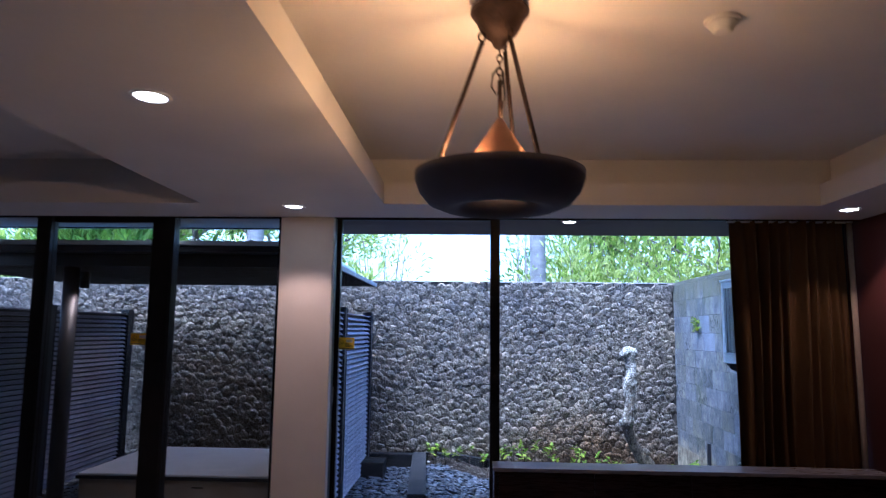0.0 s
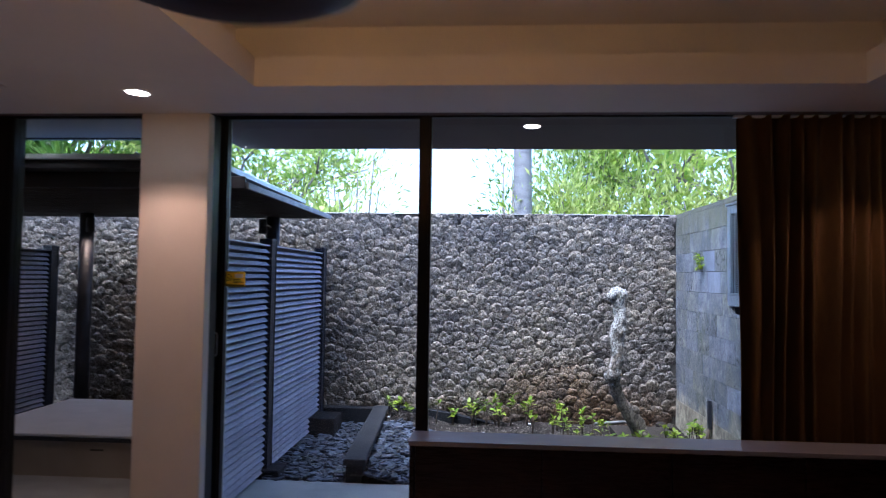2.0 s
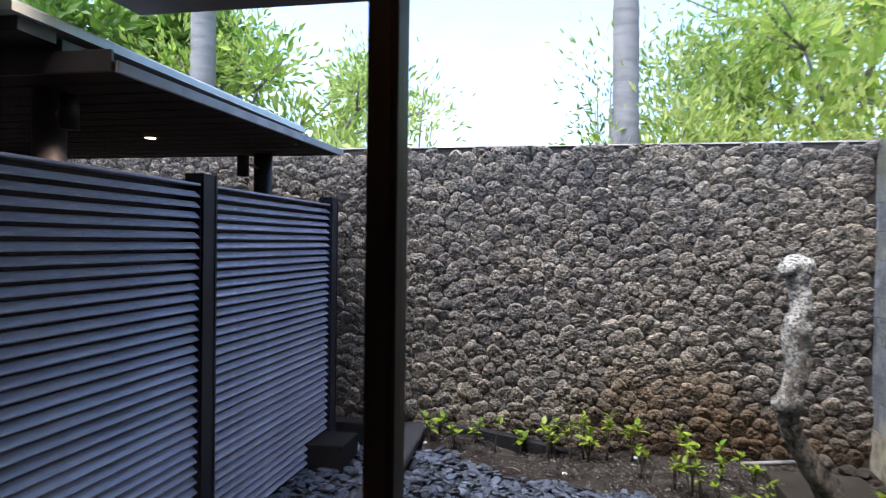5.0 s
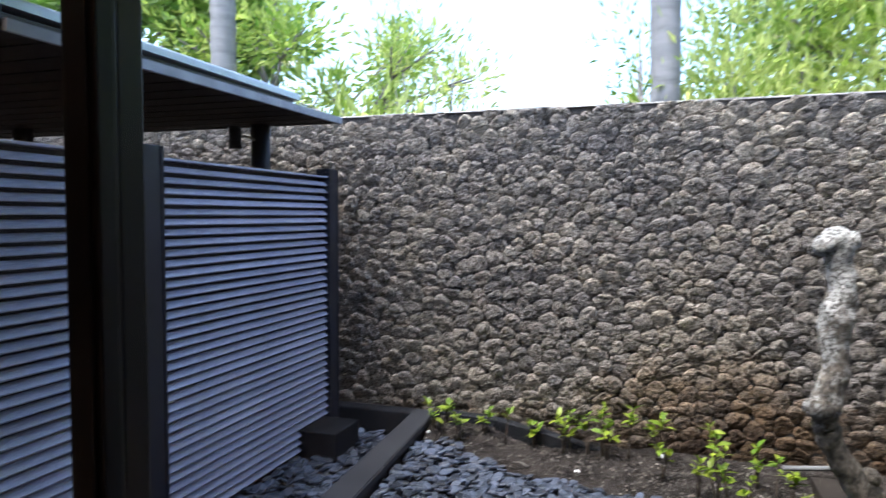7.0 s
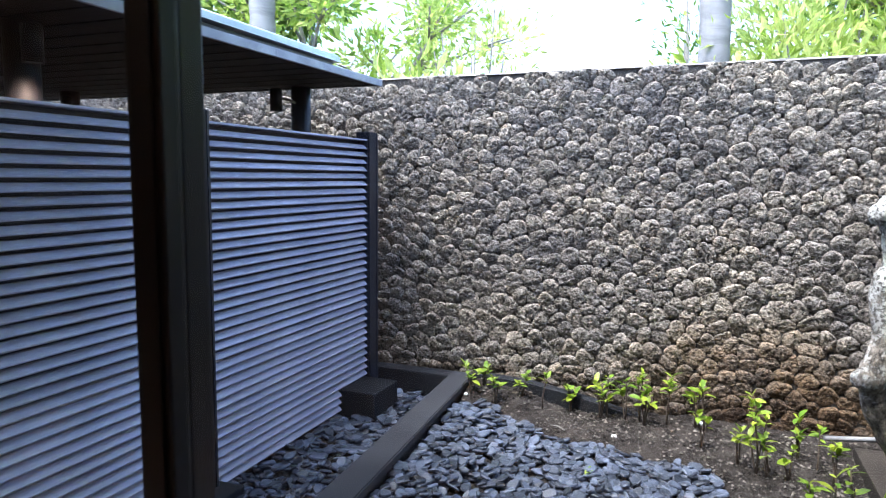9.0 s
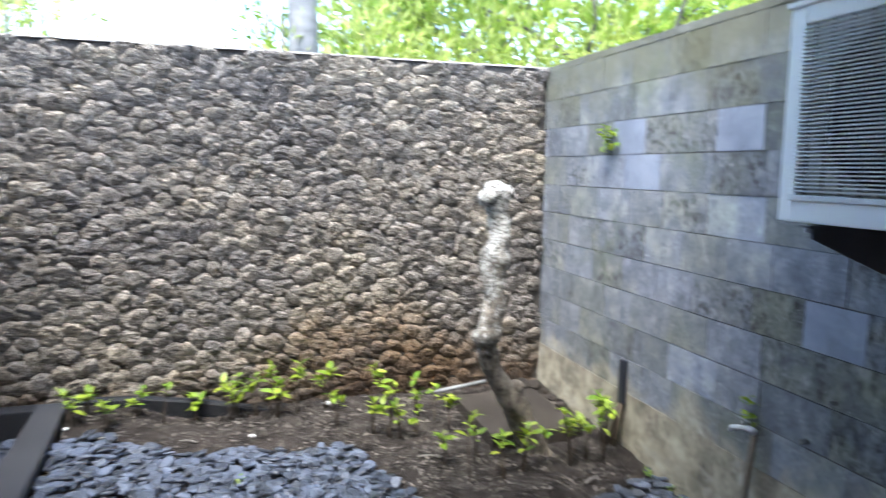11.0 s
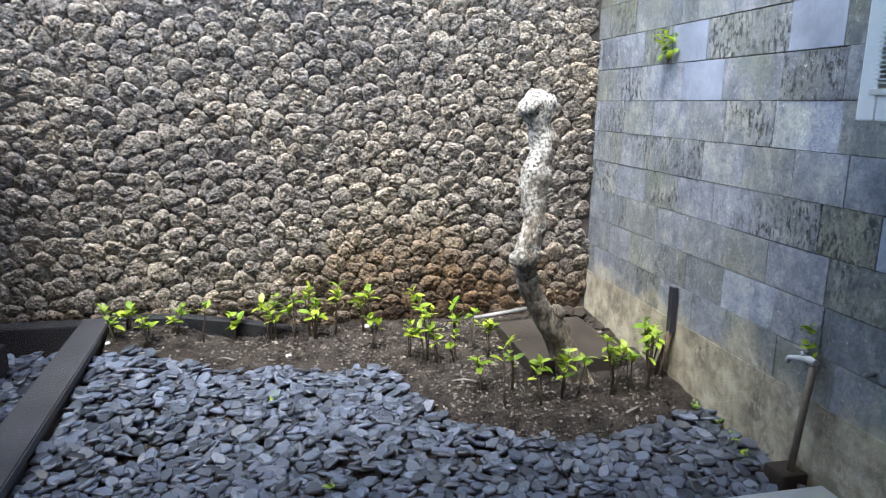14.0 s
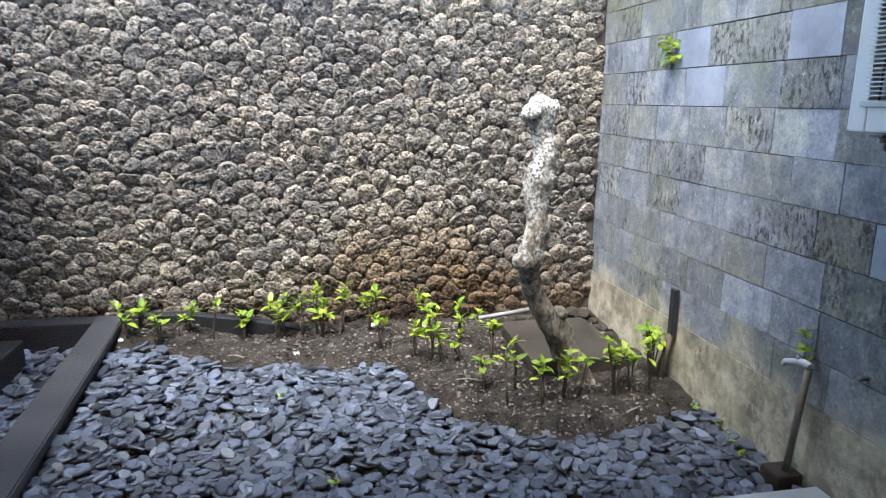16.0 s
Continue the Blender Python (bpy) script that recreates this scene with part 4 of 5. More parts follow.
# ---- garden pavilion ----
def pavilion():
    p = thing("garden_pavilion", (-2.3, 6.5, 0.0), "dark garden pavilion with a flat plank-lined roof on round columns", "pavilion")
    ox, oy = -2.3, 6.5
    xa, xb, ya, yb, zs = -4.45, -0.885, 5.46, 7.795, 2.080
    def bx(x0, x1, y0, y1, z0, z1, bev=0.0):
        return box(B(), x0 - ox, x1 - ox, y0 - oy, y1 - oy, z0, z1, bev)
    part("roof_board", bx(xa, xb, ya, yb, zs + 0.012, zs + 0.034), ROOFW, p)
    part("fascia", bx(xb + 0.001, xb + 0.018, ya, yb, zs - 0.004, zs + 0.038, 0.003), FASCIA, p, "weathered pale grey fascia board")
    part("fascia", bx(xa, xb, ya - 0.018, ya - 0.001, zs - 0.004, zs + 0.075, 0.003), POSTM, p, "dark front fascia board")
    part("roof_frame", bx(xa + 0.12, xb - 0.23, ya + 0.02, yb - 0.20, zs + 0.035, zs + 0.13), POSTM, p)
    # pitched sheet roof with standing ribs
    bm = B()
    x0, x1, y0, y1 = xa + 0.02 - ox, xb - 0.20 - ox, ya - 0.235 - oy, yb - 0.16 - oy
    vs = [bm.verts.new(v) for v in ((x0, y0, zs + 0.150), (x1, y0, zs + 0.150), (x1, y1, zs + 0.135), (x0, y1, zs + 0.135), (x0, y0, zs + 0.182), (x1, y0, zs + 0.182), (x1, y1, zs + 0.167), (x0, y1, zs + 0.167))]
    for f in ((3, 2, 1, 0), (4, 5, 6, 7), (0, 1, 5, 4), (1, 2, 6, 5), (2, 3, 7, 6), (3, 0, 4, 7)):
        bm.faces.new([vs[i] for i in f])
    sheet = part("roof_sheet", bm, METAL, p, "blue-grey metal roof sheet")
    for k in range(9):
        x = x0 + 0.02 + (x1 - x0 - 0.04) * k / 8
        bm = B()
        tube(bm, [(x, y0 + 0.01, zs + 0.186), (x, y1 - 0.01, zs + 0.171)], 0.010, 6)
        part("rib", bm, METAL, sheet)
    part("gutter_board", bx(xa + 0.02, xb - 0.22, ya - 0.19, ya - 0.02, zs + 0.10, zs + 0.149), POSTM, p)
    # ceiling planks along x
    me = None
    n = 40
    w = (yb - ya) / n
    bm = bx(xa, xb - 0.001, oy - w / 2 + 0.003 , oy + w / 2 - 0.003, 0.0, 0.010)
    me = bpy.data.meshes.new("soffit_plank")
    bm.to_mesh(me)
    bm.free()
    for k in range(n):
        s = mesh_part("soffit_plank", me, ROOFW, p)
        s.location = (0, ya + w * (k + 0.5) - oy, zs + 0.001 + 0.0015 * (k % 3))
    for x, y in ((-1.365, 5.70), (-1.43, 7.71), (-3.21, 5.69), (-3.175, 7.41)):
        bm = B()
        tube(bm, [(x - ox, y - oy, -0.05), (x - ox, y - oy, zs + 0.001)], 0.064, 24)
        part("column", bm, COLUMN, p)
    part("ceiling_spot", lathe(B(), [(0.0005, zs - 0.004), (0.028, zs - 0.004), (0.030, zs + 0.0), (0.0005, zs + 0.0)], 20, (-1.75 - ox, 6.90 - oy)), LITSMALL, p, "small lit ceiling spot")


pavilion()


def pole_spot(x, y, z, dx):
    """A short can lamp held off a column by a brass arm; dx: towards the column."""
    s = thing("column_spotlight", (x, y, z), "small dark can spotlight on a column, lit warm white", "spotlight", "column spotlights")
    part("can", lathe(B(), [(0.034, 0.002), (0.038, 0.0), (0.038, 0.135), (0.034, 0.140), (0.0005, 0.140), (0.0005, 0.03), (0.034, 0.03)], 24), FRAME, s)
    part("lens", lathe(B(), [(0.0005, 0.006), (0.031, 0.006), (0.031, 0.009), (0.0005, 0.009)], 20), LITSMALL, s, "lit lens")
    bm = B()
    tube(bm, [(0, 0, 0.085), (dx[0] * 0.6, dx[1] * 0.6, 0.085), (dx[0], dx[1], 0.07)], 0.009, 8)
    part("arm", bm, RUST, s, "brass arm")


for (x, y, z), (cx, cy) in zip(POLE_SPOTS, ((-1.43, 7.71), (-3.175, 7.41), (-3.21, 5.69), (-1.365, 5.70))):
    v = Vector((cx - x, cy - y, 0))
    v = v * ((v.length - 0.05) / v.length)
    pole_spot(x, y, z, v)

bed = thing("daybed_platform", (-2.19, 6.53, -0.045), "low pavilion platform with a pale cushion top and beige front", "daybed")
part("plinth", box(B(), -0.93, 0.93, -0.65, 0.65, 0.0, 0.335, 0.006), DECKFRONT, bed, "beige rendered front")
part("rim", box(B(), -0.955, 0.955, -0.672, 0.672, 0.3355, 0.362, 0.004), POSTM, bed, "dark edge trim")
part("cushion", box(B(), -0.945, 0.945, -0.662, 0.662, 0.3625, 0.385, 0.010), DECKTOP, bed, "pale grey top")
part("vent_slot", box(B(), 0.05, 0.15, -0.654, -0.6505, 0.27, 0.282), INK, bed, "dark slot in the front")


# ---- outdoor air conditioner ----
def air_conditioner():
    a = thing("air_conditioner_unit", (2.285, 5.262, 1.352), "white outdoor air conditioning unit on wall brackets, dark grille in front", "air conditioner")
    L, H, D = 0.438, 0.650, 0.285
    # casing open in front
    bm = B()
    y0, y1, z0, z1 = -0.385, 0.375, 0.085, 0.595
    box(bm, 0.0, D, -L, y0, 0, H, 0.006)
    box(bm, 0.0, D, y1, L, 0, H, 0.006)
    box(bm, 0.0, D, y0 + 0.0005, y1 - 0.0005, 0, z0, 0.006)
    box(bm, 0.0, D, y0 + 0.0005, y1 - 0.0005, z1, H, 0.006)
    part("casing", bm, ACWHITE, a, "white enamelled casing")
    part("lid", box(B(), -0.010, D + 0.004, -L - 0.008, L + 0.008, H + 0.0005, H + 0.018, 0.005), ACWHITE, a)
    part("back", box(B(), 0.115, 0.13, y0 + 0.001, y1 - 0.001, z0, z1), ACDARK, a, "dark condenser fins")
    fc, fz, fr = 0.115, 0.340, 0.248
    panel = B()
    front, back = [], []
    n = 64
    for k in range(n):
        c, d = math.cos(2 * math.pi * k / n), math.sin(2 * math.pi * k / n)
        far = min((y1 - 0.002 - fc) / c if c > 1e-6 else ((y0 + 0.002 - fc) / c if c < -1e-6 else 9), (z1 - 0.002 - fz) / d if d > 1e-6 else ((z0 + 0.002 - fz) / d if d < -1e-6 else 9))
        front.append([panel.verts.new((0.030, fc + q * c, fz + q * d)) for q in (fr, max(far, fr + 0.002))])
        back.append([panel.verts.new((0.060, fc + q * c, fz + q * d)) for q in (fr - 0.012,)])
    for k in range(n):
        a0, a1, b0, b1 = front[k], front[(k + 1) % n], back[k], back[(k + 1) % n]
        panel.faces.new((a0[0], a1[0], a1[1], a0[1]))
        panel.faces.new((a0[0], b0[0], b1[0], a1[0])).smooth = True
    part("fan_panel", panel, ACPANEL, a, "beige-grey inner panel with a round fan opening")
    fan = B()
    for k in range(3):
        th = radians(20 + 120 * k)
        vs = []
        for q, sp, dx in ((0.04, 0.35, 0.0), (0.13, 0.55, 0.02), (0.22, 0.62, 0.03)):
            vs.append([fan.verts.new((0.085 - dx, fc + q * math.cos(th - sp), fz + q * math.sin(th - sp))), fan.verts.new((0.094, fc + q * math.cos(th + sp), fz + q * math.sin(th + sp)))])
        for p, q in zip(vs, vs[1:]):
            fan.faces.new((p[0], p[1], q[1], q[0])).smooth = True
    bmesh.ops.solidify(fan, geom=fan.faces[:], thickness=0.004)
    part("fan", fan, BRACKET, a, "dark fan at rest")
    n = 42
    bm = box(B(), -0.004, 0.003, y0 - 0.006, y1 + 0.006, -0.0020, 0.0020)
    me = bpy.data.meshes.new("grille_bar")
    bm.to_mesh(me)
    bm.free()
    for k in range(n):
        g = mesh_part("grille_bar", me, ACGRILL, a)
        g.location = (-0.006 if k % 6 == 3 else -0.003, 0, z0 + 0.012 + (z1 - z0 - 0.024) * k / (n - 1))
    bm = box(B(), -0.001, 0.004, -0.0015, 0.0015, z0 - 0.004, z1 + 0.004)
    me = bpy.data.meshes.new("grille_stay")
    bm.to_mesh(me)
    bm.free()
    for k in range(12):
        g = mesh_part("grille_stay", me, ACDARK, a)
        g.location = (0.004, y0 + 0.03 + (y1 - y0 - 0.06) * k / 11, 0)
    part("grille_frame", box(B(), -0.010, 0.001, y0 - 0.02, y1 + 0.02, z0 - 0.018, z0 - 0.001, 0.003), ACGRILL, a)
    for y in (-0.30, 0.30):
        bm = B()
        tri = [(0.0, -0.012), (0.332, -0.012), (0.332, -0.165), (0.300, -0.165), (0.0, -0.045)]
        f0 = [bm.verts.new((x, y - 0.004, z)) for x, z in tri]
        f1 = [bm.verts.new((x, y + 0.004, z)) for x, z in tri]
        bm.faces.new(f0)
        bm.faces.new(f1[::-1])
        for k in range(5):
            bm.faces.new((f0[k], f0[(k + 1) % 5], f1[(k + 1) % 5], f1[k]))
        bmesh.ops.recalc_face_normals(bm, faces=bm.faces[:])
        box(bm, -0.03, 0.332, y - 0.022, y + 0.022, -0.0115, -0.004)
        br = part("bracket", bm, BRACKETM, a, "grey steel wall bracket")
        part("rubber_foot", box(B(), 0.02, 0.07, y - 0.02, y + 0.02, -0.0035, -0.0003), INK, br)
        part("bolt", lathe(B(), [(0.0005, -0.026), (0.010, -0.026), (0.010, -0.0125), (0.0005, -0.0125)], 8, (-0.012, y)), STEEL, br)


air_conditioner()


# ---- garden things ----
def pruned_trunk():
    ox, oy = 2.06, 7.0
    t = thing("pruned_tree", (ox, oy, 0.0), "bare pruned tree trunk, crooked, with chalky lichen and a knobbed top", "tree trunk")
    # height, offset along x, along y, radius
    line = [(-0.06, 0.08, 0.10, 0.10), (0.03, 0.049, 0.093, 0.082), (0.116, 0.016, 0.074, 0.069), (0.252, -0.054, 0.044, 0.067), (0.35, -0.112, 0.021, 0.066), (0.415, -0.163, 0.006, 0.058),
            (0.479, -0.208, -0.009, 0.051), (0.57, -0.259, -0.032, 0.052), (0.629, -0.277, -0.047, 0.051), (0.687, -0.282, -0.062, 0.057), (0.729, -0.276, -0.07, 0.060), (0.793, -0.262, -0.07, 0.056),
            (0.845, -0.247, -0.07, 0.050), (0.974, -0.250, -0.07, 0.053), (1.038, -0.255, -0.07, 0.058), (1.088, -0.246, -0.07, 0.064), (1.138, -0.238, -0.07, 0.058), (1.225, -0.228, -0.07, 0.051),
            (1.295, -0.246, -0.07, 0.047), (1.325, -0.250, -0.07, 0.056), (1.355, -0.254, -0.07, 0.062), (1.383, -0.256, -0.07, 0.067), (1.412, -0.260, -0.07, 0.064), (1.434, -0.266, -0.07, 0.044), (1.452, -0.270, -0.07, 0.020)]
    pts, rad = [], []
    for (z0, x0, y0, r0), (z1, x1, y1, r1) in zip(line, line[1:]):
        for k in range(4):
            f = k / 4
            pts.append((x0 + (x1 - x0) * f, y0 + (y1 - y0) * f, z0 + (z1 - z0) * f))
            rad.append(r0 + (r1 - r0) * f)
    bm = B()
    tube(bm, pts, rad, 28, 0.26, 3)
    part("trunk", bm, BARK, t)
    for (x, y, z), r, d in (((-0.318, -0.095, 0.708), 0.050, (-0.6, -0.5, -0.1)), ((-0.205, -0.075, 1.392), 0.036, (0.9, -0.2, 0.15)), ((-0.305, -0.10, 1.372), 0.044, (-0.6, -0.6, 0.0)), ((-0.085, 0.0, 0.405), 0.036, (0.75, -0.2, 0.6))):
        bm = B()
        d = Vector(d).normalized()
        tube(bm, [Vector((x, y, z)) + d * s for s in (-0.02, 0.008, 0.026, 0.034)], [r, r * 1.05, r * 0.8, r * 0.4], 14, 0.35, 8)
        part("stub", bm, BARK, t, "sawn-off branch stub")


pruned_trunk()
slab = thing("concrete_cover", (2.17, 7.49, -0.02), "square stained concrete cover slab lying in the bed", "slab")
part("slab", box(B(), -0.265, 0.275, -0.335, 0.335, 0.0, 0.115, 0.008), SLABM, slab)
p = thing("white_pipe", (1.78, 7.915, 0.06), "pale plastic pipe lying on the soil by the stone wall", "pipe")
bm = B()
tube(bm, [(0, 0, 0.03), (0.2, 0.035, 0.04), (0.40, 0.075, 0.05)], 0.014, 10)
part("pipe", bm, PVC, p)
post = thing("wooden_stake", (2.594, 7.02, -0.03), "dark wooden stake leaning at the tiled wall", "stake")
part("stake", box(B(), -0.014, 0.014, -0.022, 0.022, 0.29, 0.53, 0.005), POSTM, post)
bm = B()
tube(bm, [(0, 0, 0.31), (-0.005, 0.03, 0.2), (-0.02, 0.055, 0.1), (-0.02, 0.06, -0.02)], 0.013, 9, 0.2, 5)
tube(bm, [(-0.004, -0.005, 0.30), (-0.03, -0.01, 0.16), (-0.05, 0.0, -0.02)], 0.011, 9, 0.2, 6)
part("stem", bm, TWIG, post, "forked dry stem")

tap = thing("garden_tap", (2.535, 6.055, -0.03), "old garden tap on a leaning standpipe set in a concrete block", "tap")
part("base_block", box(B(), -0.05, 0.06, -0.04, 0.07, 0.0, 0.085, 0.012), SLABM, tap, "mossy concrete base block")
bm = B()
tube(bm, [(0.01, 0.0, 0.08), (0.015, -0.018, 0.32), (0.02, -0.035, 0.515)], 0.0135, 12)
part("standpipe", bm, RUST, tap)
bm = B()
tube(bm, [(0.02, -0.041, 0.520), (0.018, -0.010, 0.527), (0.01, 0.035, 0.517), (0.005, 0.070, 0.505), (0.003, 0.077, 0.488)], [0.016, 0.014, 0.011, 0.010, 0.009], 12)
tube(bm, [(0.014, 0.015, 0.525), (0.014, 0.015, 0.55)], 0.008, 8)
part("spout", bm, ZINC, tap, "pale grey metal spout")
bm = B()
tube(bm, [(0.014, -0.010, 0.552), (0.014, 0.055, 0.554)], 0.007, 8)
part("lever", bm, PVC, tap)
stub = thing("wall_nozzle", (TILE_X - 0.002, 5.829, 0.525), "small pale pipe stub on the tiled wall", "pipe stub")
bm = B()
tube(bm, [(0.0, 0, 0), (-0.03, 0, 0), (-0.035, 0, -0.01)], 0.010, 10)
part("stub", bm, PVC, stub)

nozzle = thing("wall_nozzle", (TILE_X - 0.002, 5.722, 0.708), "small pale pipe stub on the tiled wall", "pipe stub")
bm = B()
tube(bm, [(0.0, 0, 0), (-0.022, 0, 0), (-0.026, 0.004, -0.006)], 0.008, 10)
part("stub", bm, PVC, nozzle)


def leaf_mesh(name, length, width, mat, fold=0.25, droop=0.2):
    """A pointed leaf from the origin along +x, folded along its rib."""
    bm = B()
    rib, l, r = [], [], []
    for s, w, in ((0.0, 0.05), (0.3, 0.85), (0.6, 1.0), (0.85, 0.55), (1.0, 0.0)):
        z = -droop * length * s * s
        rib.append(bm.verts.new((s * length, 0, z)))
        if 0 < s < 1:
            l.append(bm.verts.new((s * length, w * width / 2, z + fold * w * width / 2)))
            r.append(bm.verts.new((s * length, -w * width / 2, z + fold * w * width / 2)))
    for side, flip in ((l, False), (r, True)):
        fs = [(rib[0], rib[1], side[0])] + [(rib[i + 1], rib[i + 2], side[i + 1], side[i]) for i in range(2)] + [(rib[3], rib[4], side[2])]
        for f in fs:
            bm.faces.new(f[::-1] if flip else f).smooth = True
    me = bpy.data.meshes.new(name)
    bm.to_mesh(me)
    bm.free()
    me.materials.append(mat)
    return me


YOUNG = [leaf_mesh("leaf", 0.085, 0.040, LEAF_YOUNG, 0.3, 0.25), leaf_mesh("leaf", 0.070, 0.036, LEAF_YOUNG, 0.2, 0.45), leaf_mesh("leaf", 0.055, 0.026, LEAF_YOUNG, 0.4, 0.1)]


def cutting(x, y, top, seed):
    """A young shrub cutting: thin bare stems with a tuft of bright leaves."""
    r = rng(seed)
    z0 = soil_height(x, y) - 0.01
    c = thing("shrub_cutting", (x, y, z0), "young shrub cutting with a tuft of bright yellow-green leaves", "shrub", "row of shrub cuttings")
    h = max(top - z0, 0.13)
    tips = []
    for k in range(r.choice((1, 2, 2, 3, 3))):
        a = r.uniform(0, 6.28)
        lean = r.uniform(0.01, 0.05)
        hh = h * (1 if k == 0 else r.uniform(0.6, 0.95))
        tip = Vector((lean * math.cos(a), lean * math.sin(a), hh))
        bm = B()
        tube(bm, [(0, 0, -0.02), (tip.x * 0.3 + r.uniform(-0.008, 0.008), tip.y * 0.3, hh * 0.4), (tip.x * 0.8, tip.y * 0.8 + r.uniform(-0.006, 0.006), hh * 0.8), tip], [0.0055, 0.0048, 0.004, 0.003], 6)
        part("stem", bm, TWIG, c)
        tips.append(tip)
    for tip in tips:
        n = r.randint(5, 9)
        a0 = r.uniform(0, 6.28)
        for i in range(n):
            ob = mesh_part("leaf", r.choice(YOUNG), None, c)
            ob.location = tip * (1.0 - 0.07 * (i % 4))
            ob.rotation_euler = (r.uniform(-0.5, 0.5), r.uniform(-1.25, -0.05), a0 + 2.4 * i)
            s = r.uniform(0.5, 1.0)
            ob.scale = (s, s, s)


PLANTS = [(-0.20, 7.72, 0.31), (-0.17, 7.86, 0.24), (-0.045, 7.72, 0.26), (0.075, 7.90, 0.26), (0.215, 7.87, 0.27), (0.38, 7.94, 0.19), (0.57, 7.90, 0.29), (0.61, 7.92, 0.22)]
PLANTS += [(0.72, 7.92, 0.28), (0.805, 7.926, 0.32), (0.835, 7.88, 0.25), (0.955, 7.94, 0.33), (1.12, 7.92, 0.30), (1.17, 7.88, 0.31), (1.15, 7.66, 0.22)]
PLANTS += [(1.40, 7.82, 0.30), (1.42, 7.45, 0.31), (1.33, 7.50, 0.20), (1.46, 7.40, 0.21), (1.56, 7.41, 0.17), (1.63, 7.70, 0.24), (1.70, 7.55, 0.24)]
PLANTS += [(1.76, 7.45, 0.21), (1.67, 6.83, 0.29), (1.76, 7.02, 0.28), (1.845, 6.83, 0.21), (1.957, 6.866, 0.25), (2.04, 6.88, 0.22), (1.62, 7.06, 0.17)]
PLANTS += [(2.29, 7.02, 0.20), (2.22, 6.87, 0.30), (2.32, 6.90, 0.25), (2.40, 6.86, 0.33), (2.51, 7.05, 0.28), (2.53, 7.10, 0.30)]
for i, (x, y, top) in enumerate(PLANTS):
    cutting(x, y, top, 100 + i)


def weed(x, y, z, n, size, seed, label, name="weed", face=None):
    r = rng(seed)
    w = thing(name, (x, y, z), label, "weed")
    for i in range(n):
        ob = mesh_part("leaf", YOUNG[2] if r.random() < 0.6 else YOUNG[1], None, w)
        ob.location = (r.uniform(-0.3, 0.0 if face else 0.3) * size, r.uniform(-0.5, 0.5) * size, r.uniform(0.0, 0.6 if not face else 1.4) * size)
        ob.rotation_euler = (r.uniform(-0.6, 0.6), r.uniform(-0.9, 0.3), (math.pi + r.uniform(-1.2, 1.2)) if face else r.uniform(0, 6.28))
        s = r.uniform(0.45, 0.9) * size / 0.08
        ob.scale = (s, s, s)
    return w


weed(TILE_X - 0.005, 7.25, 1.61, 34, 0.10, 1, "small green fern growing out of a tile joint", "wall_fern", True)
weed(TILE_X - 0.005, 6.108, 0.50, 16, 0.075, 2, "small weed growing from the tiled wall", "wall_weed", True)
for i, (x, y) in enumerate(((2.56, 6.52), (2.55, 6.40), (2.50, 6.25), (2.55, 6.70), (-0.20, 7.05), (-0.19, 6.8), (-0.17, 6.5), (0.92, 6.16), (0.85, 6.35), (0.62, 7.15))):
    weed(x, y, 0.0, 7, 0.05, 10 + i, "small green weed sprouting at the edge of the gravel", "weed")


# litter, twigs and stones lying on the bed
def litter(x, y, size, seed, label, mat, flat=0.25, name="litter"):
    r = rng(seed)
    o = thing(name, (x, y, soil_height(x, y)), label, name)
    bm = B()
    bmesh.ops.create_icosphere(bm, subdivisions=2, radius=1.0)
    for v in bm.verts:
        v.co *= size * (1 + 0.35 * noise.noise(v.co * 2.2 + Vector((seed, 0, 0))))
        v.co.z = v.co.z * flat + size * flat * 0.7
    part("lump", bm, mat, o)


litter(0.685, 7.663, 0.018, 1, "crumpled scrap of white paper on the soil", PALE, 0.5, "paper_scrap")
litter(1.136, 8.0, 0.028, 2, "white scrap lying at the foot of the wall", PALE, 0.3, "paper_scrap")
litter(-0.205, 7.40, 0.034, 3, "crumpled pale cloth scrap against the kerb", ZINC, 0.6, "cloth_scrap")
litter(-0.235, 7.70, 0.014, 4, "pale pebble against the kerb", PALE, 0.6, "pale_stone")
for i, (x, y) in enumerate(((2.52, 7.97), (2.55, 7.88), (2.44, 7.99), (2.56, 7.76), (2.55, 7.62))):
    litter(x, y, rng(i).uniform(0.03, 0.055), 20 + i, "loose brown rubble stone in the corner of the bed", SLABM, 0.7, "rubble_stone")
r = rng(5)
for i, (x, y, a, l) in enumerate(((1.475, 6.70, 1.9, 0.17), (1.05, 7.41, 0.0, 0.15), (-0.10, 7.64, 0.05, 0.13), (0.4, 7.66, 2.6, 0.10), (2.1, 7.05, 0.5, 0.14), (1.6, 7.1, 2.8, 0.12), (2.2, 6.68, 0.3, 0.10))):
    o = thing("twig", (x, y, soil_height(x, y) + 0.012), "dry pale twig lying on the soil", "twig", "twigs on the bed")
    bm = B()
    tube(bm, [(0, 0, 0), (l * 0.5 * math.cos(a), l * 0.5 * math.sin(a), 0.008), (l * math.cos(a + 0.15), l * math.sin(a + 0.15), 0.004)], [0.006, 0.005, 0.003], 6)
    part("stick", bm, PVC if i == 0 else BRANCH, o)
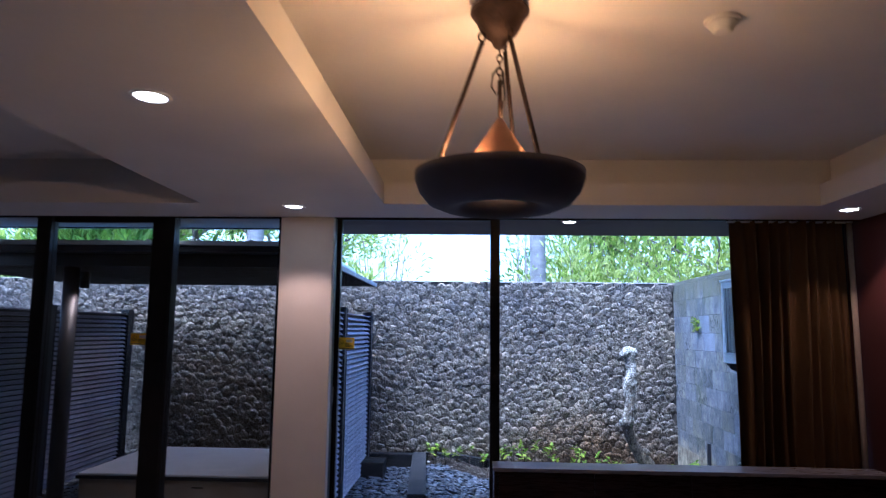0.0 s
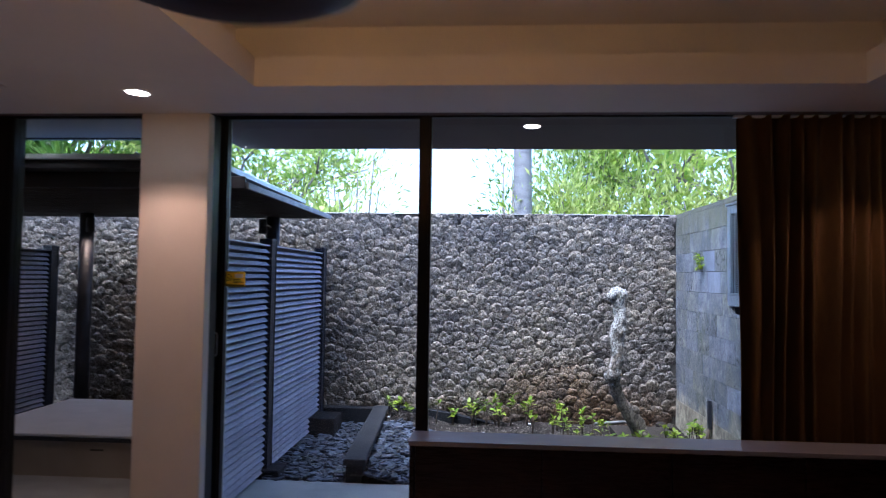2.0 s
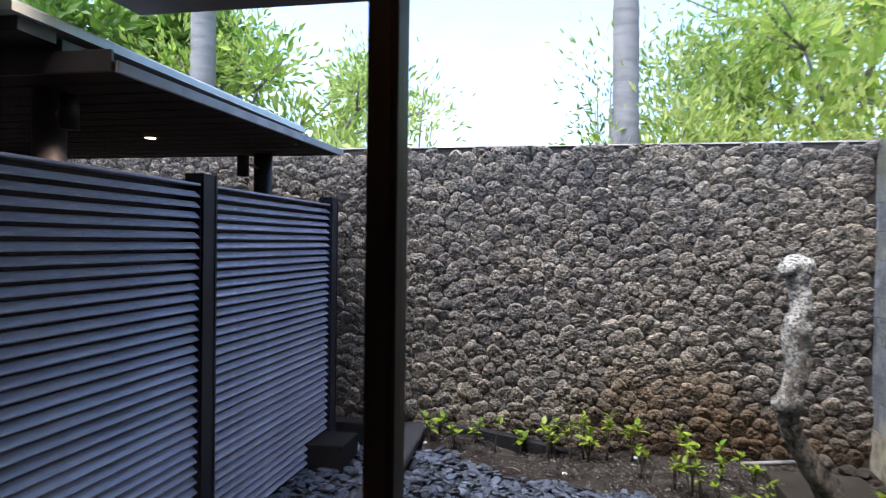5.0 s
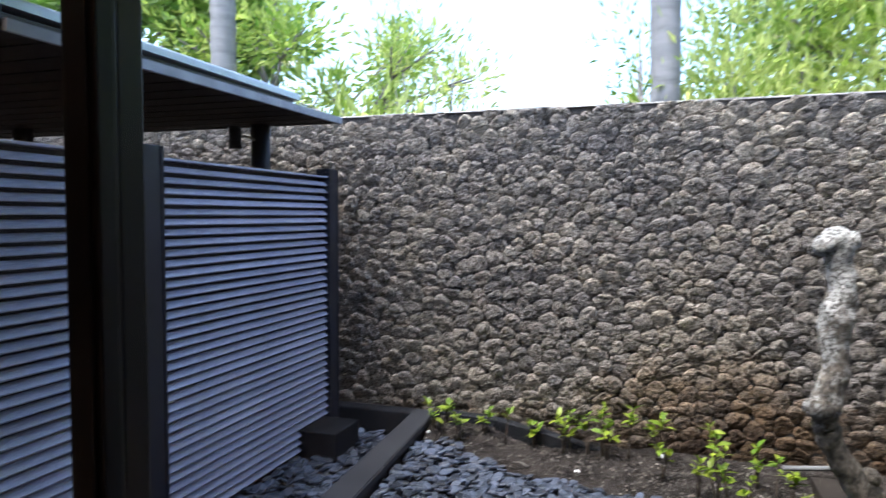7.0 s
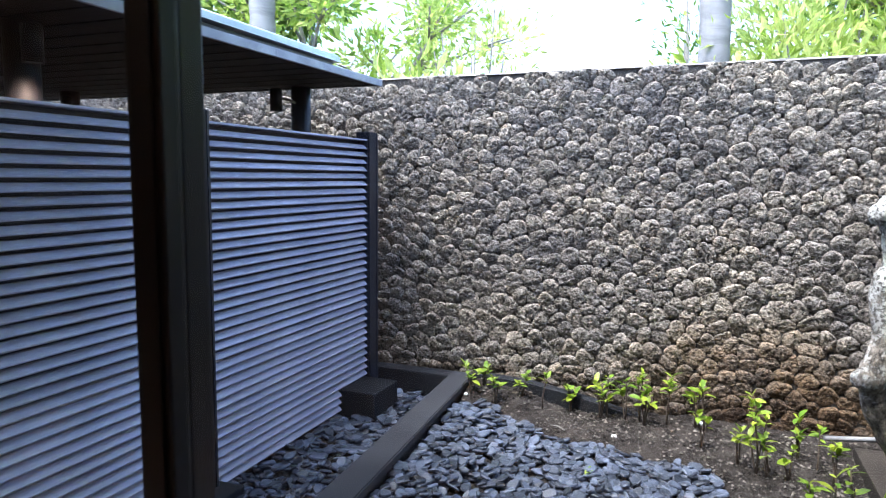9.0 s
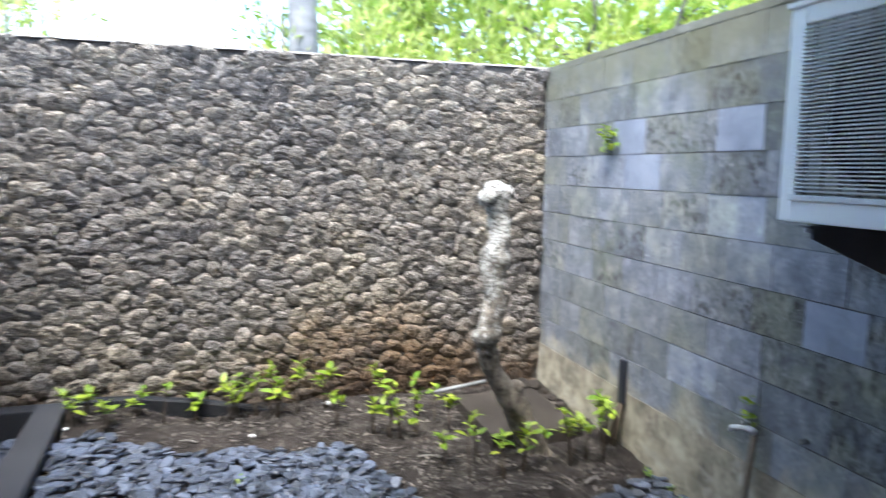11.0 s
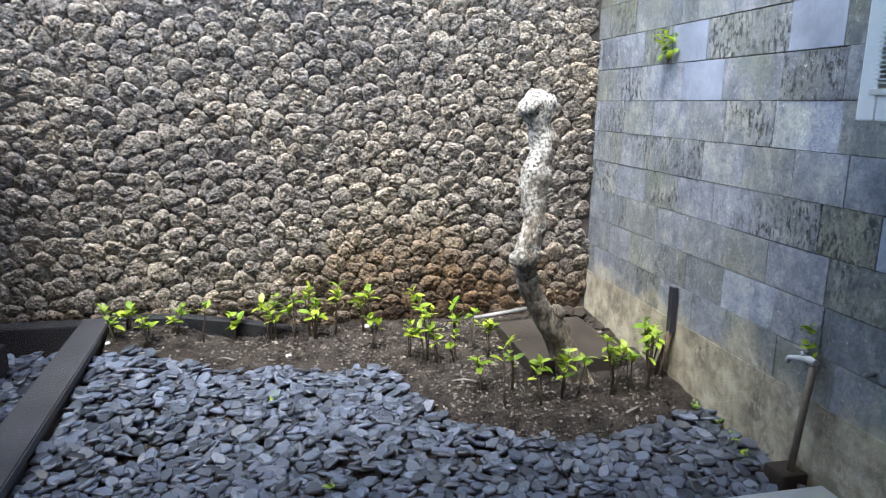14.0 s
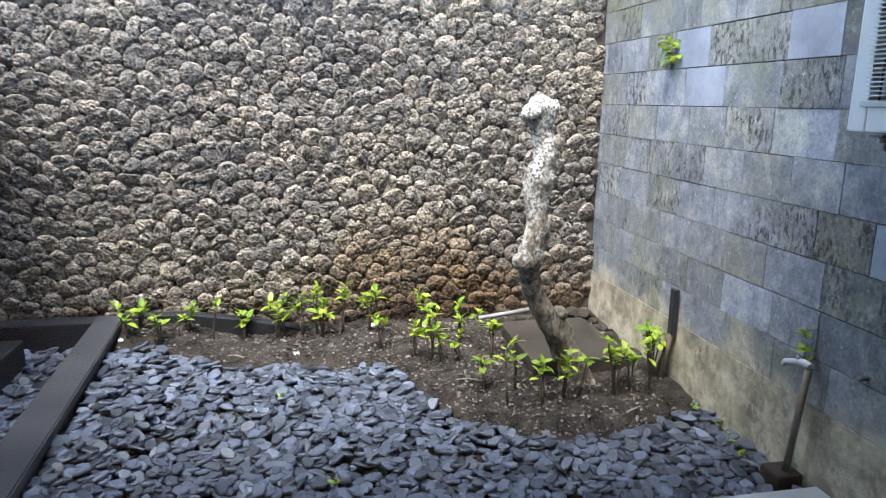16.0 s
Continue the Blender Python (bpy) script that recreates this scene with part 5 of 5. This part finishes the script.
# crumbs of soil and dry leaf bits
vs, fs = [], []
for k in range(9000):
    x, y = r.uniform(-0.25, 2.55), r.uniform(6.4, 8.05)
    if y < gravel_edge(x) + 0.02:
        continue
    s = r.uniform(0.003, 0.013)
    z = soil_height(x, y)
    b0 = len(vs)
    for d in ((1, 0, 0), (-0.5, 0.87, 0), (-0.5, -0.87, 0), (0, 0, 0.9), (0, 0, -0.5)):
        vs.append((x + d[0] * s * r.uniform(0.6, 1.3), y + d[1] * s * r.uniform(0.6, 1.3), z + d[2] * s * r.uniform(0.5, 1.2) + 0.003))
    fs += [(b0, b0 + 1, b0 + 3), (b0 + 1, b0 + 2, b0 + 3), (b0 + 2, b0, b0 + 3), (b0 + 1, b0, b0 + 4), (b0 + 2, b0 + 1, b0 + 4), (b0, b0 + 2, b0 + 4)]
me = bpy.data.meshes.new("soil_crumbs")
me.from_pydata(vs, [], fs)
CRUMB = surface("soil_crumb", (0.026, 0.021, 0.018), (0.25, 0.22, 0.19), 9, 0.95, 70, 0.2, pieces=0.9, spec=0.1)
tagged(mesh_part("soil_crumbs", me, CRUMB), "loose crumbs of soil and dry bits on the bed", "soil", kind="stuff")


# ---- trees beyond the wall ----
def palm_trunk(x, y, radius, seed):
    p = thing("palm_tree", (x, y, -0.12), "tall palm with a smooth ringed grey trunk behind the wall", "palm", "palms behind the wall")
    bm = B()
    pts, rad = [], []
    for k in range(90):
        z = k * 0.085
        pts.append((0.02 * math.sin(z * 0.6 + seed), 0.01 * z, z))
        rad.append(radius * (1 + (0.05 if k % 2 else -0.02)) * (1 - 0.012 * z))
    tube(bm, pts, rad, 18, 0.04, seed)
    part("trunk", bm, PALMBARK, p)
    r = rng(seed)
    for k in range(14):
        a = 2 * math.pi * k / 14 + r.uniform(-0.2, 0.2)
        bm = B()
        sp = []
        for s in range(9):
            f = s / 8
            rr = 2.6 * f
            sp.append(Vector((rr * math.cos(a), rr * math.sin(a), 7.5 + 1.3 * f - 2.4 * f * f)))
        tube(bm, sp, [0.025 * (1 - 0.8 * s / 8) for s in range(9)], 5)
        side = Vector((-math.sin(a), math.cos(a), 0))
        for s in range(1, 40):
            f = s / 40
            c = Vector((2.6 * f * math.cos(a), 2.6 * f * math.sin(a), 7.5 + 1.3 * f - 2.4 * f * f))
            for sg in (-1, 1):
                l = 0.55 * math.sin(math.pi * min(f + 0.12, 1)) + 0.08
                tipv = c + side * sg * l + Vector((0.25 * l * math.cos(a), 0.25 * l * math.sin(a), -0.35 * l))
                w = Vector((math.cos(a), math.sin(a), 0)) * 0.016
                q = [bm.verts.new(v) for v in (c - w, c + w, tipv)]
                bm.faces.new(q)
        part("frond", bm, LEAF_TREE, p)


palm_trunk(1.10, 8.96, 0.106, 1)
palm_trunk(-2.74, 9.08, 0.118, 2)


def leaf_cloud(centres, n, size, seed, aspect=0.36, upward=0.5):
    """Many single leaves scattered round the given centres (place, spread); vertices and faces."""
    r = np.random.RandomState(seed)
    cs = np.array([c for c, s in centres])
    sp = np.array([s for c, s in centres])
    pick = r.randint(0, len(cs), n)
    pos = cs[pick] + r.normal(0, 1, (n, 3)) * sp[pick][:, None]
    d = pos - cs[pick] + r.normal(0, 1, (n, 3)) * 0.4 * sp[pick][:, None]
    d[:, 2] += upward * sp[pick]
    d /= np.linalg.norm(d, axis=1)[:, None] + 1e-6
    s = np.cross(d, r.normal(0, 1, (n, 3)))
    s /= np.linalg.norm(s, axis=1)[:, None] + 1e-6
    up = np.cross(s, d)
    L = size * r.uniform(0.6, 1.35, n)[:, None]
    w = L * aspect
    v = np.empty((n, 6, 3))
    v[:, 0] = pos
    v[:, 1] = pos + d * L * 0.45 + s * w * 0.5 + up * w * 0.15
    v[:, 2] = pos + d * L * 0.45 - s * w * 0.5 + up * w * 0.15
    v[:, 3] = pos + d * L * 0.45
    v[:, 4] = pos + d * L - up * L * 0.15
    v[:, 5] = pos + d * L * 0.75
    base = (np.arange(n) * 6)[:, None]
    tri = np.array([[0, 3, 1], [0, 2, 3], [1, 3, 4], [3, 2, 4]])
    faces = (base[:, :, None] + tri[None]).reshape(-1, 3)
    return v.reshape(-1, 3), faces


def tree(name, x, y, height, spread, leaves, size, mat, seed, label, aspect=0.36, forks=3, first=0.45):
    """A branching tree: tapered trunk, forking limbs, leaves gathered in rosettes at the twig ends."""
    r = rng(seed)
    t = thing(name, (x, y, -0.12), label, "tree", "trees behind the wall")
    tips = []
    trunk = B()
    limbs = B()

    def grow(p, d, length, rad, level):
        q = p + d * length * 0.5 + Vector((r.uniform(-1, 1), r.uniform(-1, 1), 0)) * length * 0.08
        e = p + d * length
        tube(trunk if level == 0 else limbs, [p, q, e], [rad, rad * 0.85, rad * 0.68], 7 if level < 2 else 5, 0.1, seed)
        if level >= 3:
            tips.append((e, 0.10 + 0.06 * r.random()))
            tips.append((q, 0.09))
            return
        for k in range(forks if level < 2 else 3):
            a = 2 * math.pi * (k + r.random()) / forks
            tilt = r.uniform(0.35, 0.95)
            side = Vector((math.cos(a), math.sin(a), 0))
            nd = (d * (1 - 0.4 * tilt) + side * tilt * spread).normalized()
            nd.z = max(nd.z, -0.1)
            grow(e, nd.normalized(), length * r.uniform(0.55, 0.8), rad * 0.62, level + 1)

    grow(Vector((0, 0, 0)), Vector((r.uniform(-0.1, 0.1), r.uniform(-0.1, 0.1), 1)).normalized(), height * first, 0.03 * height * 0.55, 0)
    part("trunk", trunk, BRANCH, t)
    part("limbs", limbs, BRANCH, t)
    v, f = leaf_cloud([((p.x, p.y, p.z), s * 1.25) for p, s in tips], leaves, size, seed, aspect)
    me = bpy.data.meshes.new("crown")
    me.from_pydata(v.tolist(), [], f.tolist())
    mesh_part("crown", me, mat, t)


tree("frangipani_tree", -2.55, 10.1, 3.9, 0.95, 3300, 0.115, LEAF_TREE, 11, "small forked tree with long pale green leaves")
tree("frangipani_tree", 3.5, 9.5, 3.7, 1.0, 2880, 0.126, LEAF_TREE, 12, "small forked tree with long pale green leaves")
tree("garden_tree", -4.6, 10.2, 4.6, 0.9, 6720, 0.163, LEAF_DARK, 13, "leafy tree with broad dark green leaves", 0.5)
tree("garden_tree", 3.6, 11.6, 4.2, 0.9, 5760, 0.096, LEAF_LIGHT, 14, "leafy sunlit tree with small yellow-green leaves", 0.4)
tree("garden_tree", 6.0, 11.2, 4.8, 1.0, 5760, 0.111, LEAF_LIGHT, 15, "leafy sunlit tree with yellow-green leaves", 0.4)
tree("garden_tree", -6.8, 12.0, 5.0, 1.0, 5120, 0.118, LEAF_TREE, 16, "leafy tree with light green leaves", 0.4)
tree("frangipani_tree", -3.9, 12.4, 4.6, 0.9, 2880, 0.118, LEAF_LIGHT, 17, "small forked tree with long pale green leaves")
tree("garden_tree", 7.6, 9.4, 4.6, 1.0, 6720, 0.141, LEAF_TREE, 18, "leafy tree with light green leaves", 0.4)

tree("frangipani_tree", 3.95, 8.95, 3.6, 0.9, 620, 0.21, LEAF_TREE, 19, "small forked tree with large oblong leaves near the wall", 0.45)


def bush(x, y, z, sx, sz, leaves, size, mat, seed, label):
    r = rng(seed)
    b = thing("bush", (x, y, -0.12), label, "bush", "bushes behind the wall")
    cs = [((r.uniform(-sx, sx), r.uniform(-0.4, 0.4), z + r.uniform(-sz, sz)), 0.16 + 0.1 * r.random()) for k in range(26)]
    stems = B()
    for c, s in cs[:14]:
        tube(stems, [(c[0] * 0.3, c[1] * 0.3, 0), (c[0] * 0.6, c[1] * 0.6, c[2] * 0.6), c], [0.022, 0.015, 0.007], 5)
    part("stems", stems, BRANCH, b)
    v, f = leaf_cloud(cs, leaves, size, seed, 0.3, 0.9)
    me = bpy.data.meshes.new("leaves")
    me.from_pydata(v.tolist(), [], f.tolist())
    mesh_part("leaves", me, mat, b)


bush(2.15, 9.5, 2.35, 0.75, 0.45, 2720, 0.118, LEAF_LIGHT, 31, "dense bush with bright lance-shaped leaves over the wall")
bush(3.7, 9.4, 2.40, 0.9, 0.45, 2720, 0.118, LEAF_LIGHT, 32, "dense bush with bright lance-shaped leaves over the wall")
bush(5.4, 9.2, 2.40, 0.9, 0.45, 3520, 0.133, LEAF_TREE, 33, "dense green bush over the wall")
bush(1.75, 10.3, 3.0, 0.75, 0.75, 1800, 0.095, LEAF_LIGHT, 41, "tall leafy bush with yellow-green leaves beside the palm")
bush(2.15, 10.7, 3.15, 0.45, 0.35, 900, 0.10, LEAF_DARK, 42, "dark green bush among paler leaves")
bush(3.1, 10.4, 2.95, 0.9, 0.65, 1500, 0.10, LEAF_TREE, 43, "tall leafy bush with bright green leaves")
bush(4.7, 10.2, 2.95, 0.9, 0.65, 1500, 0.10, LEAF_LIGHT, 44, "tall leafy bush with yellow-green leaves")
bush(0.98, 9.8, 2.75, 0.10, 0.45, 520, 0.075, LEAF_DARK, 45, "thin trailing creeper behind the palm trunk")
bush(-1.15, 10.4, 2.75, 0.45, 0.55, 420, 0.09, LEAF_LIGHT, 46, "thin pale bush with sparse leaves against the sky")
bush(1.25, 9.35, 2.10, 0.14, 0.16, 416, 0.081, LEAF_LIGHT, 34, "small bright green plant at the foot of the palm")
bush(-1.7, 9.6, 2.15, 0.55, 0.14, 672, 0.192, LEAF_LIGHT, 35, "low plant with long upright yellow-green leaves")
bush(-4.9, 9.3, 2.5, 1.1, 0.45, 4160, 0.178, LEAF_DARK, 36, "dense bush with broad dark leaves over the wall")
bush(-7.0, 9.4, 2.5, 1.1, 0.5, 3520, 0.163, LEAF_TREE, 37, "dense green bush over the wall")


# ---- pieces: wall stones, tiles, pebbles ----
def clip_cell(poly, c, o):
    """The part of poly nearer to c than to o."""
    mx, my, nx_, ny_ = (c[0] + o[0]) / 2, (c[1] + o[1]) / 2, o[0] - c[0], o[1] - c[1]
    out = []
    for i, p in enumerate(poly):
        q = poly[(i + 1) % len(poly)]
        dp = (p[0] - mx) * nx_ + (p[1] - my) * ny_
        dq = (q[0] - mx) * nx_ + (q[1] - my) * ny_
        if dp <= 0:
            out.append(p)
        if (dp < 0 < dq) or (dq < 0 < dp):
            f = dp / (dp - dq)
            out.append((p[0] + f * (q[0] - p[0]), p[1] + f * (q[1] - p[1])))
    return out


def stone_cells(x0, x1, z0, z1, dx, dz, seed):
    r = rng(seed)
    rows = int((z1 - z0) / dz) + 1
    cols = int((x1 - x0) / dx) + 2
    pts = {}
    for j in range(-1, rows + 1):
        for i in range(-1, cols + 1):
            pts[i, j] = (x0 + dx * (i + 0.5 * (j % 2) + r.uniform(-0.36, 0.36)), z0 + dz * (j + 0.5 + r.uniform(-0.40, 0.40) + 0.5 * math.sin(i * 0.9 + 1.3 * math.sin(i * 0.37))))
    cells = []
    for (i, j), c in pts.items():
        if not (x0 - 0.02 < c[0] < x1 and z0 - 0.03 < c[1] < z1):
            continue
        poly = [(c[0] - 0.16, c[1] - 0.14), (c[0] + 0.16, c[1] - 0.14), (c[0] + 0.16, c[1] + 0.14), (c[0] - 0.16, c[1] + 0.14)]
        for di in range(-2, 3):
            for dj in range(-2, 3):
                o = pts.get((i + di, j + dj))
                if o and (di or dj):
                    poly = clip_cell(poly, c, o)
        poly = [(min(max(x, x0 - 0.02), x1), min(max(z, z0 - 0.05), z1)) for x, z in poly]
        if len(poly) >= 3:
            cells.append((c, poly))
    return cells


def stone_mesh(c, poly, seed):
    """A craggy stone that fills its cell, leaning out at the top so that it laps over the foot of the one above; vertices and faces."""
    r = rng(seed)
    cx = sum(p[0] for p in poly) / len(poly)
    cz = sum(p[1] for p in poly) / len(poly)
    n = 22
    reach = []
    for k in range(n):
        dx, dz = math.cos(2 * math.pi * k / n), math.sin(2 * math.pi * k / n)
        best = 0.11
        for i, p in enumerate(poly):
            q = poly[(i + 1) % len(poly)]
            ex, ez = q[0] - p[0], q[1] - p[1]
            det = dx * ez - dz * ex
            if abs(det) > 1e-9:
                s = ((p[0] - cx) * ez - (p[1] - cz) * ex) / det
                if 0 < s < best and -0.001 <= ((p[0] - cx) * dz - (p[1] - cz) * dx) / det <= 1.001:
                    best = s
        reach.append(best)
    for turn in range(2):
        reach = [(reach[k - 1] + 2 * reach[k] + reach[(k + 1) % n]) / 4 for k in range(n)]
    depth = r.uniform(0.021, 0.036)
    lift = r.uniform(-0.006, 0.008)
    lean = r.uniform(0.05, 0.32)
    side = r.uniform(-0.12, 0.12)
    z_low = -0.05
    vs, fs = [], []
    rings = ((1.03, -0.25), (1.025, 0.15), (0.985, 0.50), (0.89, 0.74), (0.75, 0.88), (0.59, 0.95), (0.40, 0.99), (0.20, 1.0))
    for s, h in rings:
        for k in range(n):
            a = 2 * math.pi * k / n
            rr = reach[k] * s
            px, pz = cx + rr * math.cos(a), cz + rr * math.sin(a) * (1.10 if math.sin(a) < 0 else 1.0)
            px, pz = min(px, TILE_X + 0.008), min(max(pz, z_low), WALL_TOP - 0.004)
            out = 0.0
            if h > 0.2:
                p1 = noise.noise((px * 38, pz * 46, seed * 3.7))
                p2 = noise.noise((px * 85, pz * 85, seed * 1.3))
                out = 0.010 * noise.noise((px * 17, pz * 17, seed * 2.1)) + 0.010 * (0.45 - abs(p1) * 2.2) + 0.007 * p2
            vs.append((px, STONE_Y + 0.036 - depth * h - lift - out - lean * (pz - cz) - side * (px - cx), pz))
    vs.append((cx, STONE_Y + 0.036 - depth - lift, cz))
    for j in range(len(rings) - 1):
        for k in range(n):
            a, b_ = j * n + k, j * n + (k + 1) % n
            fs.append((a, b_, b_ + n, a + n))
    last = (len(rings) - 1) * n
    for k in range(n):
        fs.append((last + k, last + (k + 1) % n, len(vs) - 1))
    return vs, fs


cells = stone_cells(-5.9, TILE_X + 0.01, 0.0, WALL_TOP - 0.004, 0.110, 0.083, 7)
near = sorted(range(len(cells)), key=lambda i: abs(cells[i][0][0] - 1.0) + 0.35 * abs(cells[i][0][1] - 0.9))[:300]
near_set = set(near)
jv, jf = [], []
for i, (c, poly) in enumerate(cells):
    vs, fs = stone_mesh(c, poly, i)
    if i in near_set:
        me = bpy.data.meshes.new("stone")
        me.from_pydata(vs, [], fs)
        me.polygons.foreach_set("use_smooth", [True] * len(fs))
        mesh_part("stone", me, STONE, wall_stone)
    else:
        b0 = len(jv)
        jv += vs
        jf += [tuple(k + b0 for k in f) for f in fs]
me = bpy.data.meshes.new("stones")
me.from_pydata(jv, [], jf)
me.polygons.foreach_set("use_smooth", [True] * len(jf))
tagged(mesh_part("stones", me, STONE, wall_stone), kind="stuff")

# slate tiles in courses, joints staggered; a few are paler and bluer than the rest
r = rng(21)
BASE, COURSE = 0.317, 0.182
FIRST = {6: [6.12, 6.437, 6.814, 7.138, 7.489, 7.777], 7: [6.147, 6.42, 6.656, 6.958, 7.249, 7.535, 7.852], 3: [5.627, 5.888, 6.149]}
PALER = {(7, 6.958), (7, 6.147), (6, 6.814), (3, 5.627)}
course = 0
z = BASE
while z < WALL_TOP - 0.02:
    h = min(COURSE, WALL_TOP - z)
    known = FIRST.get(course, [])
    y, cuts = 4.664 + (0.13, 0.31, 0.04, 0.22)[course % 4] - 0.4, []
    while y < STONE_Y:
        cuts.append(y)
        y += r.choice((0.32, 0.30, 0.28, 0.34, 0.26))
    if known:
        cuts = [c for c in cuts if c < known[0] - 0.15] + known + [c for c in cuts if c > known[-1] + 0.15]
    for a, b_ in zip(cuts, cuts[1:] + [STONE_Y + 0.03]):
        ya, yb = max(a, 4.664), min(b_, STONE_Y + 0.03)
        if yb - ya > 0.02:
            proud = r.uniform(0.0, 0.0035)
            gap = r.choice((0.0008, 0.0010, 0.0022))
            bm = box(B(), TILE_X - proud, TILE_X + 0.011, ya + gap, yb - gap, z + 0.0010, z + h - r.choice((0.0008, 0.0012, 0.0030)), 0.0016)
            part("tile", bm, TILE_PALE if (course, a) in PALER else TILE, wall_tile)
    z += COURSE
    course += 1


def pebble_shape(seed):
    r = rng(seed)
    n = 8
    rad = [1 + r.uniform(-0.24, 0.20) for k in range(n)]
    vs = []
    for s, h in ((0.78, -0.5), (1.0, -0.10), (0.98, 0.22), (0.82, 0.5)):
        for k in range(n):
            a = 2 * math.pi * k / n
            vs.append((s * rad[k] * math.cos(a), s * rad[k] * math.sin(a), h + r.uniform(-0.05, 0.05)))
    fs = [tuple(range(n))[::-1], tuple(range(3 * n, 4 * n))]
    for j in range(3):
        for k in range(n):
            fs.append((j * n + k, j * n + (k + 1) % n, (j + 1) * n + (k + 1) % n, (j + 1) * n + k))
    return np.array(vs), fs


SHAPES = [pebble_shape(s) for s in range(14)]
gravel = thing("gravel_bed", (1.0, 6.6, 0.0), "bed of flat dark slate pebbles", "gravel")
gravel["kind"] = "stuff"
pebble_meshes = []
for v, f in SHAPES:
    me = bpy.data.meshes.new("pebble")
    me.from_pydata(v.tolist(), [], f)
    me.materials.append(PEBBLE)
    me.polygons.foreach_set("use_smooth", [False] * len(f))
    pebble_meshes.append(me)
r = rng(33)
jv, jf = [], []
single = 0


def lay_pebbles(x0, x1, y0, y1, n, inside, base, near_test=None):
    global single
    for k in range(n):
        x, y = r.uniform(x0, x1), r.uniform(y0, y1)
        if not inside(x, y):
            continue
        a, b_, c = r.uniform(0.026, 0.046), r.uniform(0.020, 0.034), r.uniform(0.012, 0.019)
        layer = r.random()
        m = Matrix.LocRotScale((x, y, base + kerb_rise(x) - 0.026 + 0.046 * layer + 0.008 * noise.noise((x * 4, y * 4, 0))), Euler((r.gauss(0, 0.25), r.gauss(0, 0.25), r.uniform(0, 6.28))), (a, b_, c))
        i = r.randrange(len(SHAPES))
        if near_test and single < 290 and layer > 0.55 and near_test(x, y):
            ob = mesh_part("pebble", pebble_meshes[i], None, gravel)
            ob.matrix_basis = Matrix.Translation((-1.0, -6.6, 0.0)) @ m
            single += 1
            continue
        v, f = SHAPES[i]
        mm = np.array(m)
        w = v @ mm[:3, :3].T + mm[:3, 3]
        b0 = len(jv)
        jv.extend((w - np.array((1.0, 6.6, 0.0))).tolist())
        jf.extend(tuple(q + b0 for q in p) for p in f)


lay_pebbles(-0.28, 2.61, 5.98, 7.72, 5400, lambda x, y: y < gravel_edge(x) + 0.03 * noise.noise((x * 9, y * 9, 2)) and not (x > 2.47 and 6.0 < y < 6.14) and x > -0.145 - 0.062 * (y - 5.975), -0.012, lambda x, y: y < 6.75 and x > 0.2)
lay_pebbles(-0.94, -0.32, 5.98, 7.91, 1100, lambda x, y: x < -0.33 - 0.059 * (y - 5.975), -0.02)
lay_pebbles(-3.70, -3.17, 5.98, 7.95, 1000, lambda x, y: True, -0.02)
me = bpy.data.meshes.new("pebbles")
me.from_pydata(jv, [], jf)
me.polygons.foreach_set("use_smooth", [False] * len(jf))
tagged(mesh_part("pebbles", me, PEBBLE, gravel), kind="stuff")
